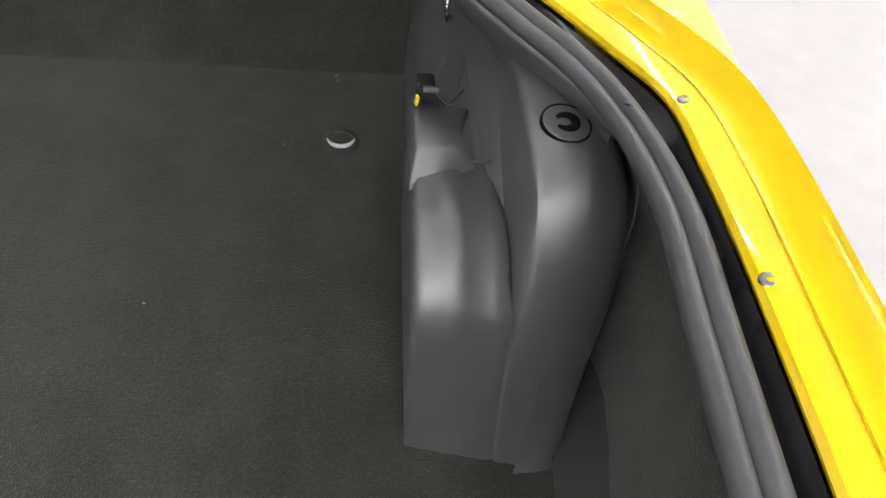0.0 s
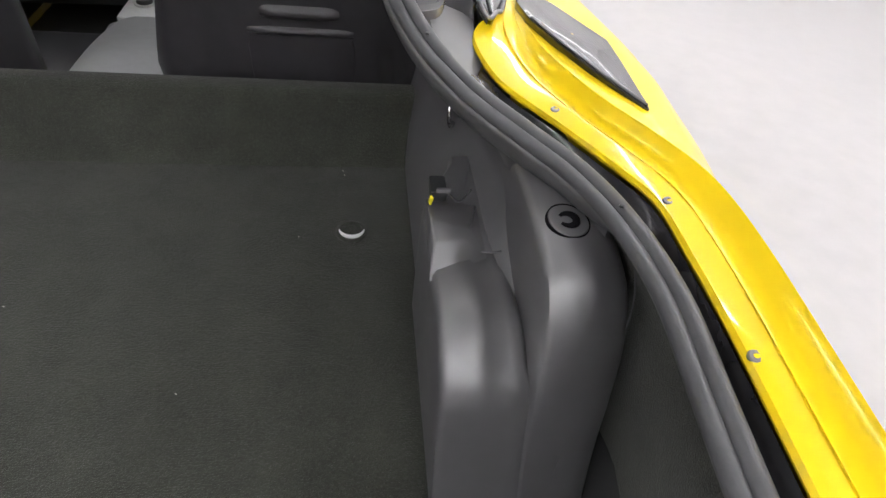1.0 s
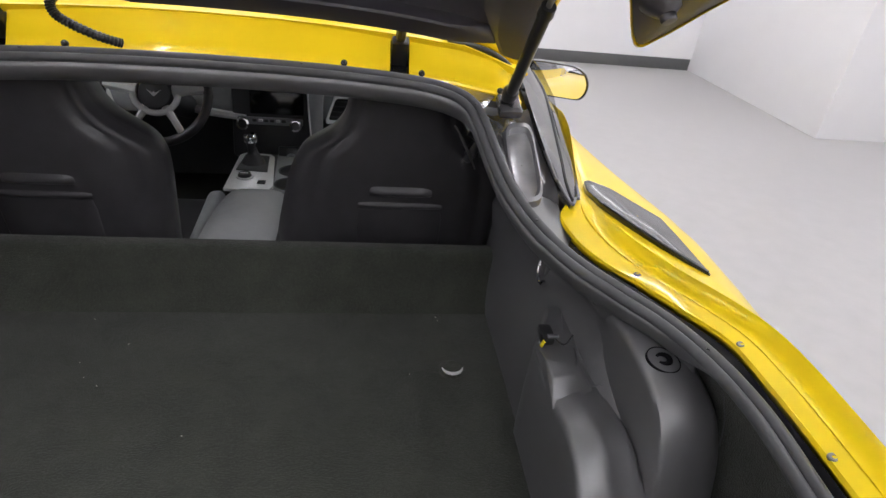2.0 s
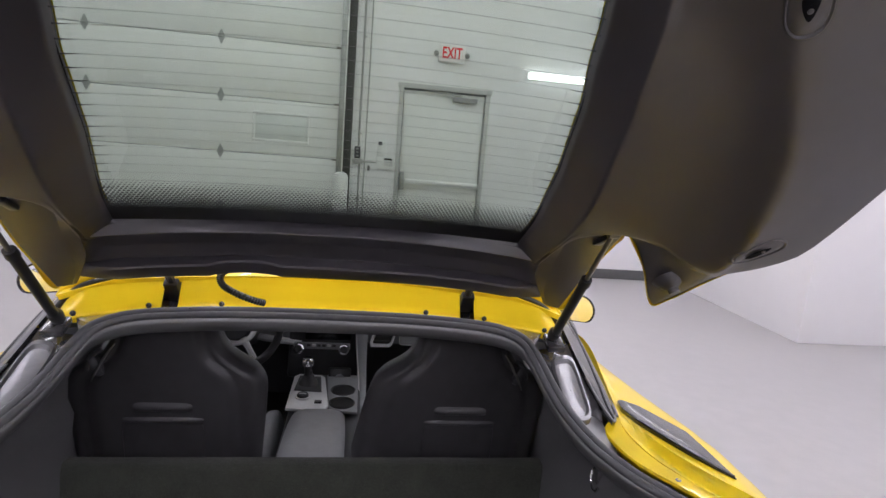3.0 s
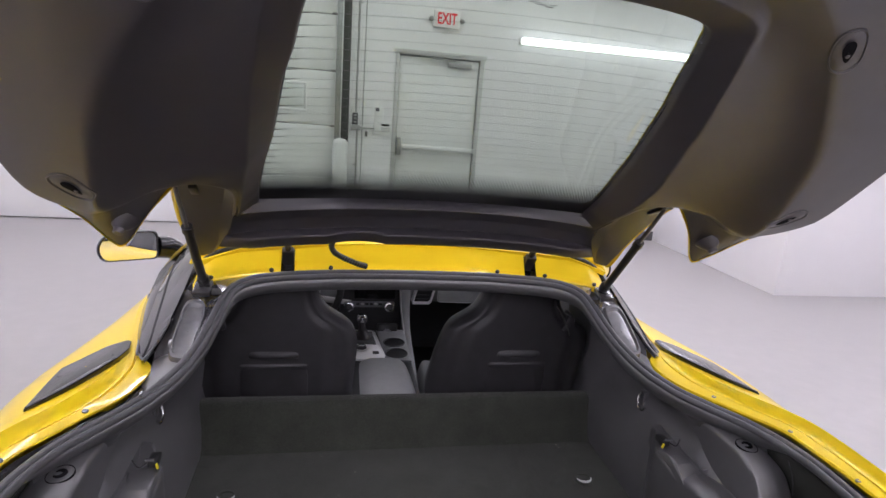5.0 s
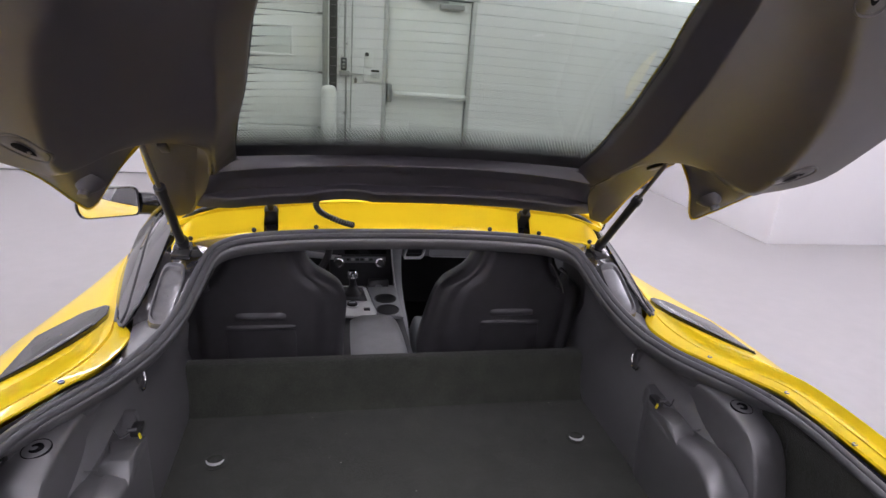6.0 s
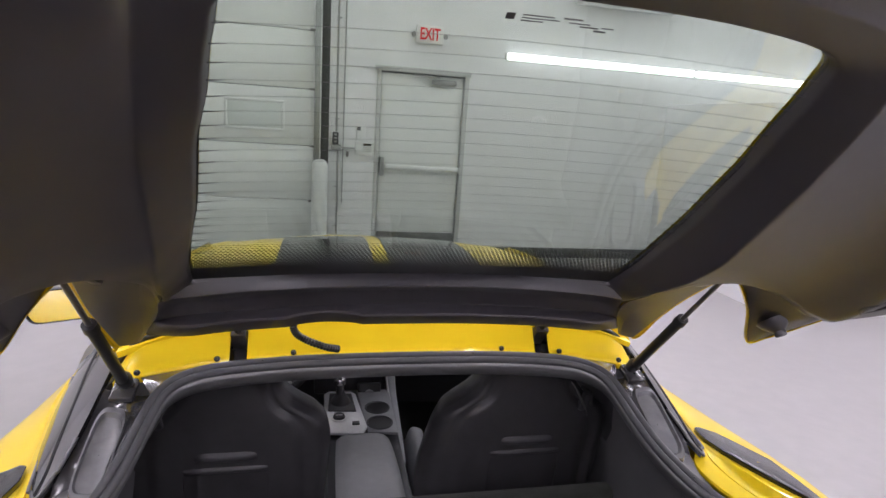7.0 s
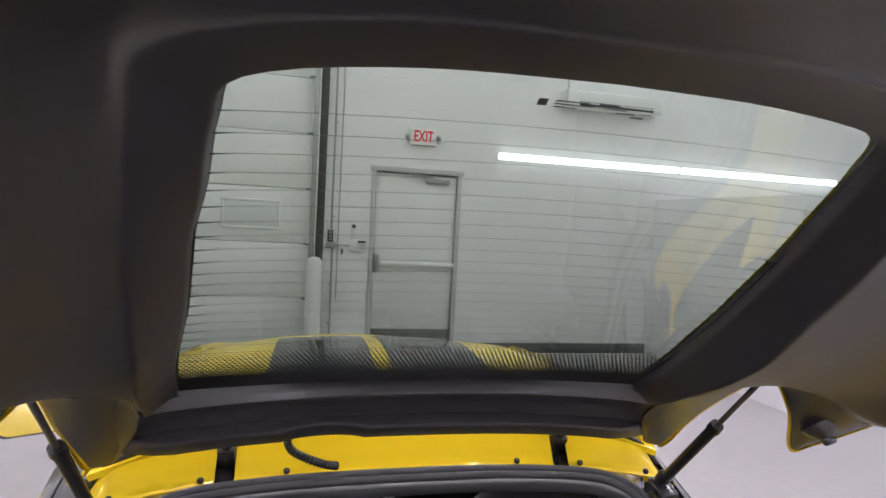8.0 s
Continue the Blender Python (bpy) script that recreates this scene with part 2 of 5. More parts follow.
structure("floor", box((XR - XL + 0.4, WY - YB + 0.4, 0.2), ((XL + XR) / 2, (WY + YB) / 2, -0.1)), FLOOR, "smooth grey coated concrete garage floor", "floor")
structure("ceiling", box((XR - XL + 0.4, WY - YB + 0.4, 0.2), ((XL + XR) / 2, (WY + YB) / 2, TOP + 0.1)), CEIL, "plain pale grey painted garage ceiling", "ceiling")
# front wall, cut for the man door and the garage door
wf = bmesh.new()
GX0, GX1, GH = -4.6, -0.27, 4.2
DX0, DX1, DH = 0.445, 1.445, 2.115
for x0, x1, z0, z1 in ((XL - 0.2, GX0, 0, TOP), (GX0, GX1, GH, TOP), (GX1, DX0, 0, TOP), (DX0, DX1, DH, TOP), (DX1, XR + 0.2, 0, TOP)):
    box((x1 - x0, 0.2, z1 - z0), ((x0 + x1) / 2, WY + 0.1, (z0 + z1) / 2), bm=wf)
structure("wall_front", wf, WALL, "white painted garage wall with two door openings", "wall")
structure("wall_left", box((0.2, WY - YB, TOP), (XL - 0.1, (WY + YB) / 2, TOP / 2)), WALL, "plain white painted side wall", "wall")
structure("wall_right", box((0.2, WY - YB, TOP), (XR + 0.1, (WY + YB) / 2, TOP / 2)), WALL, "plain white painted side wall", "wall")
structure("wall_back", box((XR - XL, 0.2, TOP), ((XL + XR) / 2, YB - 0.1, TOP / 2)), WALL, "plain white painted rear wall", "wall")
structure("partition", box((XR - 4.0 - 0.01, WY - 4.59 - 0.01, 1.98), ((XR + 4.0) / 2 + 0.03, (WY + 4.59) / 2, 0.99), 0.004), WALL, "low white boxed-in partition beside the wall", "partition")
structure("baseboard", box((4.02 - 1.51, 0.012, 0.125), ((4.02 + 1.51) / 2, WY - 0.008, 0.0635), 0.002), BASE_GREY, "dark grey vinyl baseboard along the wall", "baseboard")


def man_door():
    d = thing("door_1", (0.945, WY, 0), "white steel exit door with push bar, closed", "door", kind="structure")
    fr = bmesh.new()
    for x in (DX0 + 0.02, DX1 - 0.02):
        box((0.05, 0.16, DH), (x + (-0.02 if x < 1 else 0.02), WY + 0.06, DH / 2), 0.003, bm=fr)
    box((DX1 - DX0 + 0.09, 0.16, 0.055), (0.945, WY + 0.06, DH + 0.012), 0.003, bm=fr)
    part("door_frame", fr, FRAME_GREY, d, "pale grey steel door frame")
    leaf = part("door_leaf", box((0.935, 0.045, 2.075), (0.945, WY + 0.05, 1.048), 0.002), WHITE_METAL, d)
    part("kick_plate", box((0.925, 0.006, 0.27), (0.945, WY + 0.0245, 0.145), 0.001), KICK, leaf, "dark steel kick plate")
    part("push_bar", tube([(0.55, WY - 0.035, 1.05), (1.40, WY - 0.035, 1.045)], 0.028, 12), WHITE_METAL, leaf, "white push bar")
    part("bar_head", box((0.055, 0.09, 0.21), (0.505, WY - 0.018, 1.05), 0.012), GALV, leaf, "steel panic latch head")
    part("bar_end", box((0.03, 0.07, 0.07), (1.405, WY - 0.013, 1.04), 0.008), GALV, leaf)
    part("closer_body", box((0.28, 0.06, 0.055), (1.18, WY - 0.005, 2.02), 0.01), GREY_PLASTIC, leaf, "grey door closer")
    part("closer_arm", box((0.30, 0.02, 0.02), (0.98, WY - 0.02, 2.075), 0.004, m=pose(0, 0, 0, 0, 3, 0)), GREY_PLASTIC, leaf)


def garage_door():
    g = thing("garage_door", ((GX0 + GX1) / 2, WY, 0), "white sectional overhead garage door, closed", "garage door", kind="structure")
    for i in range(7):
        z = 0.01 + 0.61 * i
        sec = part("door_section", box((GX1 - GX0, 0.045, 0.604), ((GX0 + GX1) / 2, WY + 0.06, z + 0.305), 0.005), WHITE_METAL, g)
        if i == 2:
            wb = bmesh.new()
            for bx, bz, sx, sz in ((-0.88, 1.687, 0.62, 0.03), (-0.88, 1.387, 0.62, 0.03), (-1.175, 1.537, 0.03, 0.27), (-0.585, 1.537, 0.03, 0.27)):
                box((sx, 0.02, sz), (bx, WY + 0.03, bz), 0.008, bm=wb)
            part("window_frame", wb, WHITE_METAL, sec)
            part("window_pane", box((0.56, 0.008, 0.28), (-0.88, WY + 0.034, 1.537), 0.001), WINDOW_PANE, sec, "frosted window pane")
        if i:
            for hx in (-1.53, -2.9, -4.2):
                h = prism([(0, 0.085), (0.04, 0), (0, -0.085), (-0.04, 0)], 0.008, pose(hx, WY + 0.035, z, 90, 0, 0))
                box((0.075, 0.014, 0.014), (hx, WY + 0.027, z), 0.003, bm=h)
                part("hinge", h, GALV, sec, "diamond-shaped steel hinge")
            part("roller", box((0.09, 0.03, 0.022), (-0.26, WY - 0.03, z), 0.005), DARK_METAL, sec)


def track():
    t = thing("door_track", (-0.2, WY - 0.05, 0), "galvanised vertical garage door track with dark seal", "track")
    part("rail", box((0.06, 0.05, TOP - 0.3), (-0.222, WY - 0.026, (TOP - 0.3) / 2), 0.004), GALV, t)
    part("lip", box((0.012, 0.07, TOP - 0.3), (-0.186, WY - 0.037, (TOP - 0.3) / 2), 0.003), WHITE_METAL, t)
    part("seal_strip", box((0.085, 0.03, TOP - 0.3), (-0.135, WY - 0.017, (TOP - 0.3) / 2), 0.003), DARK_SEAL, t, "dark brown seal strip")


man_door()
garage_door()
track()

b = thing("bollard", (-0.18, 6.5, 0), "white painted round safety bollard with domed cap", "bollard")
part("post", lathe([(0.001, 0.0), (0.082, 0.0), (0.082, 1.045), (0.078, 1.075), (0.06, 1.105), (0.03, 1.118), (0.001, 1.121)], (-0.18, 6.5, 0)), WHITE_METAL, b)

sg = thing("exit_sign", (0.978, WY - 0.03, 2.42), "white exit sign with red letters above the door", "sign")
part("housing", box((0.30, 0.05, 0.185), (0.978, WY - 0.027, 2.513), 0.008), SIGN_FACE, sg)
part("letters", text_mesh("EXIT", 0.155, pose(0.978, WY - 0.0535, 2.513, 90, 0, 0) @ Matrix.Diagonal((0.72, 1.12, 1, 1))), SIGN_RED, sg, "red letters reading EXIT")
for s in (-1, 1):
    part("lamp_head", lathe([(0.001, -0.02), (0.026, -0.015), (0.03, 0.01), (0.018, 0.03), (0.001, 0.032)], (0.978 + s * 0.178, WY - 0.04, 2.508), (0, -1, -0.3), 14), GREY_PLASTIC, sg)

kp = thing("keypad", (0.30, WY, 1.17), "white wall alarm keypad beside the door", "keypad")
part("upper_plate", box((0.10, 0.025, 0.17), (0.262, WY - 0.0135, 1.40), 0.005), WHITE_PLASTIC, kp)
part("sensor", box((0.042, 0.01, 0.04), (0.238, WY - 0.03, 1.455), 0.003), DASH, kp, "small dark sensor window")
body = part("body", box((0.19, 0.04, 0.135), (0.296, WY - 0.021, 1.235), 0.008), WHITE_PLASTIC, kp)
part("display", box((0.09, 0.006, 0.022), (0.335, WY - 0.043, 1.282), 0.002), SCREEN, body)
for i in range(12):
    part("key", box((0.018, 0.006, 0.013), (0.30 + 0.026 * (i % 4), WY - 0.0435, 1.25 - 0.021 * (i // 4)), 0.002), GREY_PLASTIC, body)
cb = thing("door_control", (-0.015, WY, 1.2), "black push-button door control on a grey box", "switch")
part("control", box((0.065, 0.05, 0.135), (-0.018, WY - 0.026, 1.335), 0.006), DASH, cb)
for i in range(3):
    part("button", box((0.03, 0.01, 0.02), (-0.018, WY - 0.055, 1.375 - 0.038 * i), 0.003), GREY_PLASTIC, cb)
part("junction_box", box((0.115, 0.05, 0.06), (-0.01, WY - 0.026, 1.234), 0.005), GREY_PLASTIC, cb)
part("cross_pipe", tube([(0.045, WY - 0.02, 1.235), (0.205, WY - 0.02, 1.235)], 0.009, 8), GREY_PLASTIC, cb)
c1 = thing("conduit", (0, WY, 0), "thin white painted electrical conduit on the wall", "pipe", "wall conduits")
part("pipe", tube([(0.018, WY - 0.016, 0.0), (0.010, WY - 0.016, 1.2)], 0.011, 8), GREY_PLASTIC, c1)
part("pipe", tube([(-0.008, WY - 0.016, 1.41), (-0.008, WY - 0.016, TOP)], 0.011, 8), GREY_PLASTIC, c1)
for z in (0.35, 0.8, 1.55, 2.6):
    part("strap", box((0.05, 0.028, 0.018), (0.0, WY - 0.015, z), 0.003), GALV, c1)
c2 = thing("conduit", (0.07, WY, 0.6), "thin white painted electrical conduit on the wall", "pipe", "wall conduits")
part("pipe", tube([(0.068, WY - 0.01, 0.6), (0.072, WY - 0.01, TOP)], 0.006, 8), GREY_PLASTIC, c2)
tg = thing("wall_plug", (0.12, WY, 1.14), "small dark plug hanging on the wall", "plug")
part("plug", box((0.03, 0.02, 0.06), (0.118, WY - 0.012, 1.165), 0.006), DARK_METAL, tg)

ac = thing("wall_unit", (3.3, WY, 3.0), "white wall-mounted air unit with dark outlet slot", "air conditioner")
part("case", box((1.28, 0.20, 0.20), (3.28, WY - 0.101, 3.105), 0.03, 3), WHITE_PLASTIC, ac)
part("slot", box((0.98, 0.02, 0.05), (3.30, WY - 0.196, 3.045), 0.004), DASH, ac, "dark outlet slot")
part("flap", box((1.0, 0.012, 0.014), (3.30, WY - 0.208, 3.052), 0.003), WHITE_PLASTIC, ac)


c3 = thing("conduit", (2.74, WY, 3.2), "thin grey cable conduit above the air unit", "pipe", "wall conduits")
part("pipe", tube([(2.74, WY - 0.012, 3.2), (2.74, WY - 0.012, TOP)], 0.007, 8), GREY_PLASTIC, c3)


def added_strip_light(x, y, z, turned, label, group):
    lt = thing("added_strip_light", (x, y, z), label, "light fixture", group)
    lx, ly = (0.09, 2.42) if turned else (2.42, 0.09)
    part("housing", box((lx, ly, 0.05), (x, y, z + 0.035), 0.006), WHITE_METAL, lt)
    part("diffuser", box((lx - 0.012, ly - 0.012, 0.05), (x, y, z - 0.015), 0.012), LED, lt, "glowing white diffuser")


for i in range(2):
    lt = thing("wall_strip_light", (3.09 + 2.45 * i, WY - 0.05, 2.37), "long glowing white strip light on the wall", "light fixture", "strip lights on the wall")
    part("housing", box((2.42, 0.03, 0.08), (3.085 + 2.445 * i, WY - 0.017, 2.37), 0.004), WHITE_METAL, lt)
    part("diffuser", box((2.405, 0.06, 0.082), (3.085 + 2.445 * i, WY - 0.063, 2.365), 0.02), WALL_LED, lt, "glowing white diffuser")
# Unseen ceiling lamps, rows added to light the car; front row brightens the cabin.
for x in (-3.6, -1.2, 1.2, 3.6, 6.2):
    for y in (-4.9, -3.0, 0.0, 3.0, 5.3):
        added_strip_light(x, y, TOP - 0.059, True, "unseen glowing ceiling strip light, added to light the car", "ceiling strip lights")

# ---- the car ----
car = thing("sports_car", (0, 2.1, 0), "bright yellow two-seat sports car with its rear hatch open", "car")

# seal round the hatch opening, half of it, from the middle of the header to the tail
SEAL = [(0, 1.414, 1.118), (0.12, 1.414, 1.117), (0.23, 1.411, 1.115), (0.35, 1.402, 1.109), (0.41, 1.386, 1.101), (0.442, 1.354, 1.089), (0.457, 1.31, 1.066), (0.469, 1.255, 1.038),
        (0.484, 1.195, 1.012), (0.513, 1.13, 0.986), (0.554, 1.065, 0.967), (0.600, 1.0, 0.960), (0.638, 0.94, 0.958), (0.660, 0.87, 0.959), (0.667, 0.79, 0.961), (0.658, 0.70, 0.963),
        (0.643, 0.56, 0.964), (0.615, 0.36, 0.964), (0.555, 0.21, 0.960), (0.44, 0.14, 0.952), (0.2, 0.115, 0.948), (0, 0.11, 0.948)]
half = catmull(SEAL, 6)
loop = half + [Vector((-p.x, p.y, p.z)) for p in half[-2:0:-1]]


def offset(pts, d, dz=0.0):
    """Shift a closed loop outwards in plan by d and up by dz."""
    out = []
    k = len(pts)
    for i, p in enumerate(pts):
        t = pts[(i + 1) % k] - pts[i - 1]
        t2 = t.normalized()
        side = t2.cross(Vector((0, -0.35, 1)).normalized() if p.y > 1.1 else Vector((0, 0, 1))).normalized()
        if side.dot(Vector((p.x, p.y - 0.85, 0))) < 0:
            side = -side
        out.append(p + d * side + Vector((0, 0, dz)))
    return out


# the opening's frame: lip, two lobes of rubber, black channel
seal = part("weather_seal", tube(offset(loop, 0.0062, -0.001), 0.0080, 12, closed=True), RUBBER, car, "soft black rubber hatch seal")
part("inner_lobe", tube(offset(loop, -0.0065, -0.003), 0.0072, 12, closed=True), RUBBER, seal)
# rolled trim edge under the seal, round the front and sides of the opening
count = len(half)
front_arc = [i for i in range(-count, count) if loop[i].y > 0.83]
front_arc = [i for i in front_arc if abs(i) < count * 0.75]
lines = []
for d, dz in ((-0.004, -0.006), (-0.0115, -0.010), (-0.0125, -0.016), (-0.008, -0.030), (0.0, -0.042), (0.006, -0.047)):
    ring_line = offset(loop, d, 0)
    row = []
    for i in front_arc:
        fade = min(1.0, max(0.0, (loop[i].y - 0.83) / 0.10))
        out = 0.010 * (1 - min(1, max(0, (loop[i].y - 0.90) / 0.25))) * (-dz / 0.047)
        p = loop[i].lerp(ring_line[i], 1.0) + Vector((math.copysign(out, loop[i].x), 0, dz * (0.35 + 0.65 * fade)))
        row.append(p)
    lines.append(row)
part("opening_trim", loft(lines), TRIM, seal, "rolled black plastic trim edge", 60)
for i in range(8, len(loop), 23):
    p = offset(loop, 0.001, 0.0075)[i]
    part("vent_hole", lathe([(0.001, -0.002), (0.0022, -0.001), (0.0022, 0.0008), (0.001, 0.001)], p, None, 8), STRUT, seal)

# body side, from the flange by the opening outwards and down
SIDE = {
    0.12: ((0.5, 0.955), (0.545, 0.96), (0.556, 0.976), (0.596, 0.97), (0.66, 0.943), (0.74, 0.855), (0.784, 0.7), (0.768, 0.35)),
    0.35: ((0.632, 0.968), (0.66, 0.971), (0.672, 0.986), (0.696, 0.98), (0.728, 0.958), (0.79, 0.875), (0.834, 0.7), (0.828, 0.28)),
    0.55: ((0.672, 0.973), (0.695, 0.977), (0.707, 0.992), (0.721, 0.983), (0.745, 0.96), (0.81, 0.885), (0.864, 0.7), (0.858, 0.27)),
    0.72: ((0.689, 0.971), (0.711, 0.976), (0.723, 0.992), (0.738, 0.981), (0.758, 0.959), (0.823, 0.885), (0.882, 0.7), (0.875, 0.27)),
    0.83: ((0.696, 0.966), (0.721, 0.971), (0.733, 0.988), (0.745, 0.979), (0.765, 0.956), (0.83, 0.881), (0.889, 0.7), (0.882, 0.27)),
    0.9: ((0.696, 0.962), (0.719, 0.967), (0.731, 0.985), (0.746, 0.977), (0.769, 0.954), (0.833, 0.879), (0.891, 0.7), (0.884, 0.27)),
    0.965: ((0.675, 0.955), (0.702, 0.961), (0.714, 0.98), (0.741, 0.976), (0.776, 0.952), (0.839, 0.877), (0.896, 0.7), (0.888, 0.27)),
    1.03: ((0.644, 0.952), (0.672, 0.958), (0.684, 0.977), (0.73, 0.975), (0.783, 0.951), (0.846, 0.876), (0.902, 0.7), (0.894, 0.27)),
    1.1: ((0.604, 0.951), (0.647, 0.957), (0.659, 0.975), (0.722, 0.973), (0.788, 0.949), (0.851, 0.873), (0.906, 0.7), (0.894, 0.27)),
    1.16: ((0.586, 0.953), (0.634, 0.959), (0.646, 0.973), (0.715, 0.971), (0.792, 0.947), (0.856, 0.871), (0.908, 0.7), (0.894, 0.26)),
    1.215: ((0.582, 0.96), (0.63, 0.963), (0.644, 0.97), (0.712, 0.966), (0.793, 0.942), (0.857, 0.867), (0.906, 0.7), (0.886, 0.25)),
    1.26: ((0.612, 0.969), (0.632, 0.967), (0.646, 0.967), (0.711, 0.962), (0.794, 0.939), (0.858, 0.864), (0.903, 0.7), (0.878, 0.24)),
    1.4: ((0.655, 0.957), (0.666, 0.957), (0.68, 0.955), (0.725, 0.948), (0.793, 0.925), (0.855, 0.85), (0.895, 0.7), (0.86, 0.22)),
    1.6: ((0.712, 0.942), (0.718, 0.942), (0.727, 0.94), (0.75, 0.932), (0.792, 0.905), (0.845, 0.83), (0.88, 0.68), (0.84, 0.2)),
    1.75: ((0.742, 0.931), (0.747, 0.93), (0.753, 0.927), (0.768, 0.916), (0.795, 0.89), (0.84, 0.81), (0.87, 0.66), (0.83, 0.2)),
    2.1: ((0.757, 0.9), (0.762, 0.899), (0.767, 0.896), (0.78, 0.886), (0.8, 0.866), (0.835, 0.79), (0.86, 0.63), (0.83, 0.2)),
    2.6: ((0.755, 0.875), (0.76, 0.874), (0.766, 0.872), (0.78, 0.862), (0.8, 0.845), (0.84, 0.77), (0.865, 0.6), (0.84, 0.2)),
    2.95: ((0.6, 0.9), (0.65, 0.905), (0.7, 0.9), (0.76, 0.885), (0.81, 0.86), (0.87, 0.78), (0.89, 0.6), (0.87, 0.2)),
    3.6: ((0.45, 0.84), (0.55, 0.86), (0.66, 0.865), (0.76, 0.845), (0.83, 0.8), (0.88, 0.72), (0.9, 0.58), (0.88, 0.22)),
    4.1: ((0.2, 0.66), (0.4, 0.68), (0.55, 0.68), (0.66, 0.66), (0.73, 0.62), (0.78, 0.55), (0.8, 0.45), (0.78, 0.22)),
    4.33: ((0.05, 0.5), (0.2, 0.51), (0.32, 0.51), (0.42, 0.5), (0.5, 0.48), (0.55, 0.43), (0.58, 0.36), (0.56, 0.22)),
}


def side_rows(s, y0, y1):
    ys = [y for y in SIDE if y0 - 1e-6 <= y <= y1 + 1e-6]
    cols = []
    for c in range(8):
        cols.append(catmull([(s * SIDE[y][c][0], y, SIDE[y][c][1]) for y in ys], 4))
    rows = []
    for i in range(len(cols[0])):
        p = [c[i] for c in cols]
        lip_a = p[0].lerp(p[1], 0.70) + Vector((0, 0, 0.0012))
        lip_b = p[0].lerp(p[1], 0.72) + Vector((0, 0, 0.0012))
        groove = p[0].lerp(p[1], 0.775) + Vector((0, 0, -0.0040))
        bead = p[0].lerp(p[1], 0.83) + Vector((0, 0, 0.0016))
        bead_b = p[0].lerp(p[1], 0.93) + Vector((0, 0, 0.0016))
        rise = p[1].lerp(p[2], 0.55) + Vector((s * 0.002, 0, -0.001))
        top = p[2] + Vector((s * 0.004, 0, 0.0015))
        skirt = Vector((p[0].x + s * 0.001, p[0].y, p[0].z - 0.005))
        smooth = catmull([top, p[3], p[4], p[5], p[6], p[7]], 4)
        rows.append([skirt, p[0] + Vector((0, 0, -0.0025)), p[0] + Vector((s * 0.0015, 0, 0)), lip_a, lip_b, groove, bead, bead_b, rise, *smooth])
    return rows


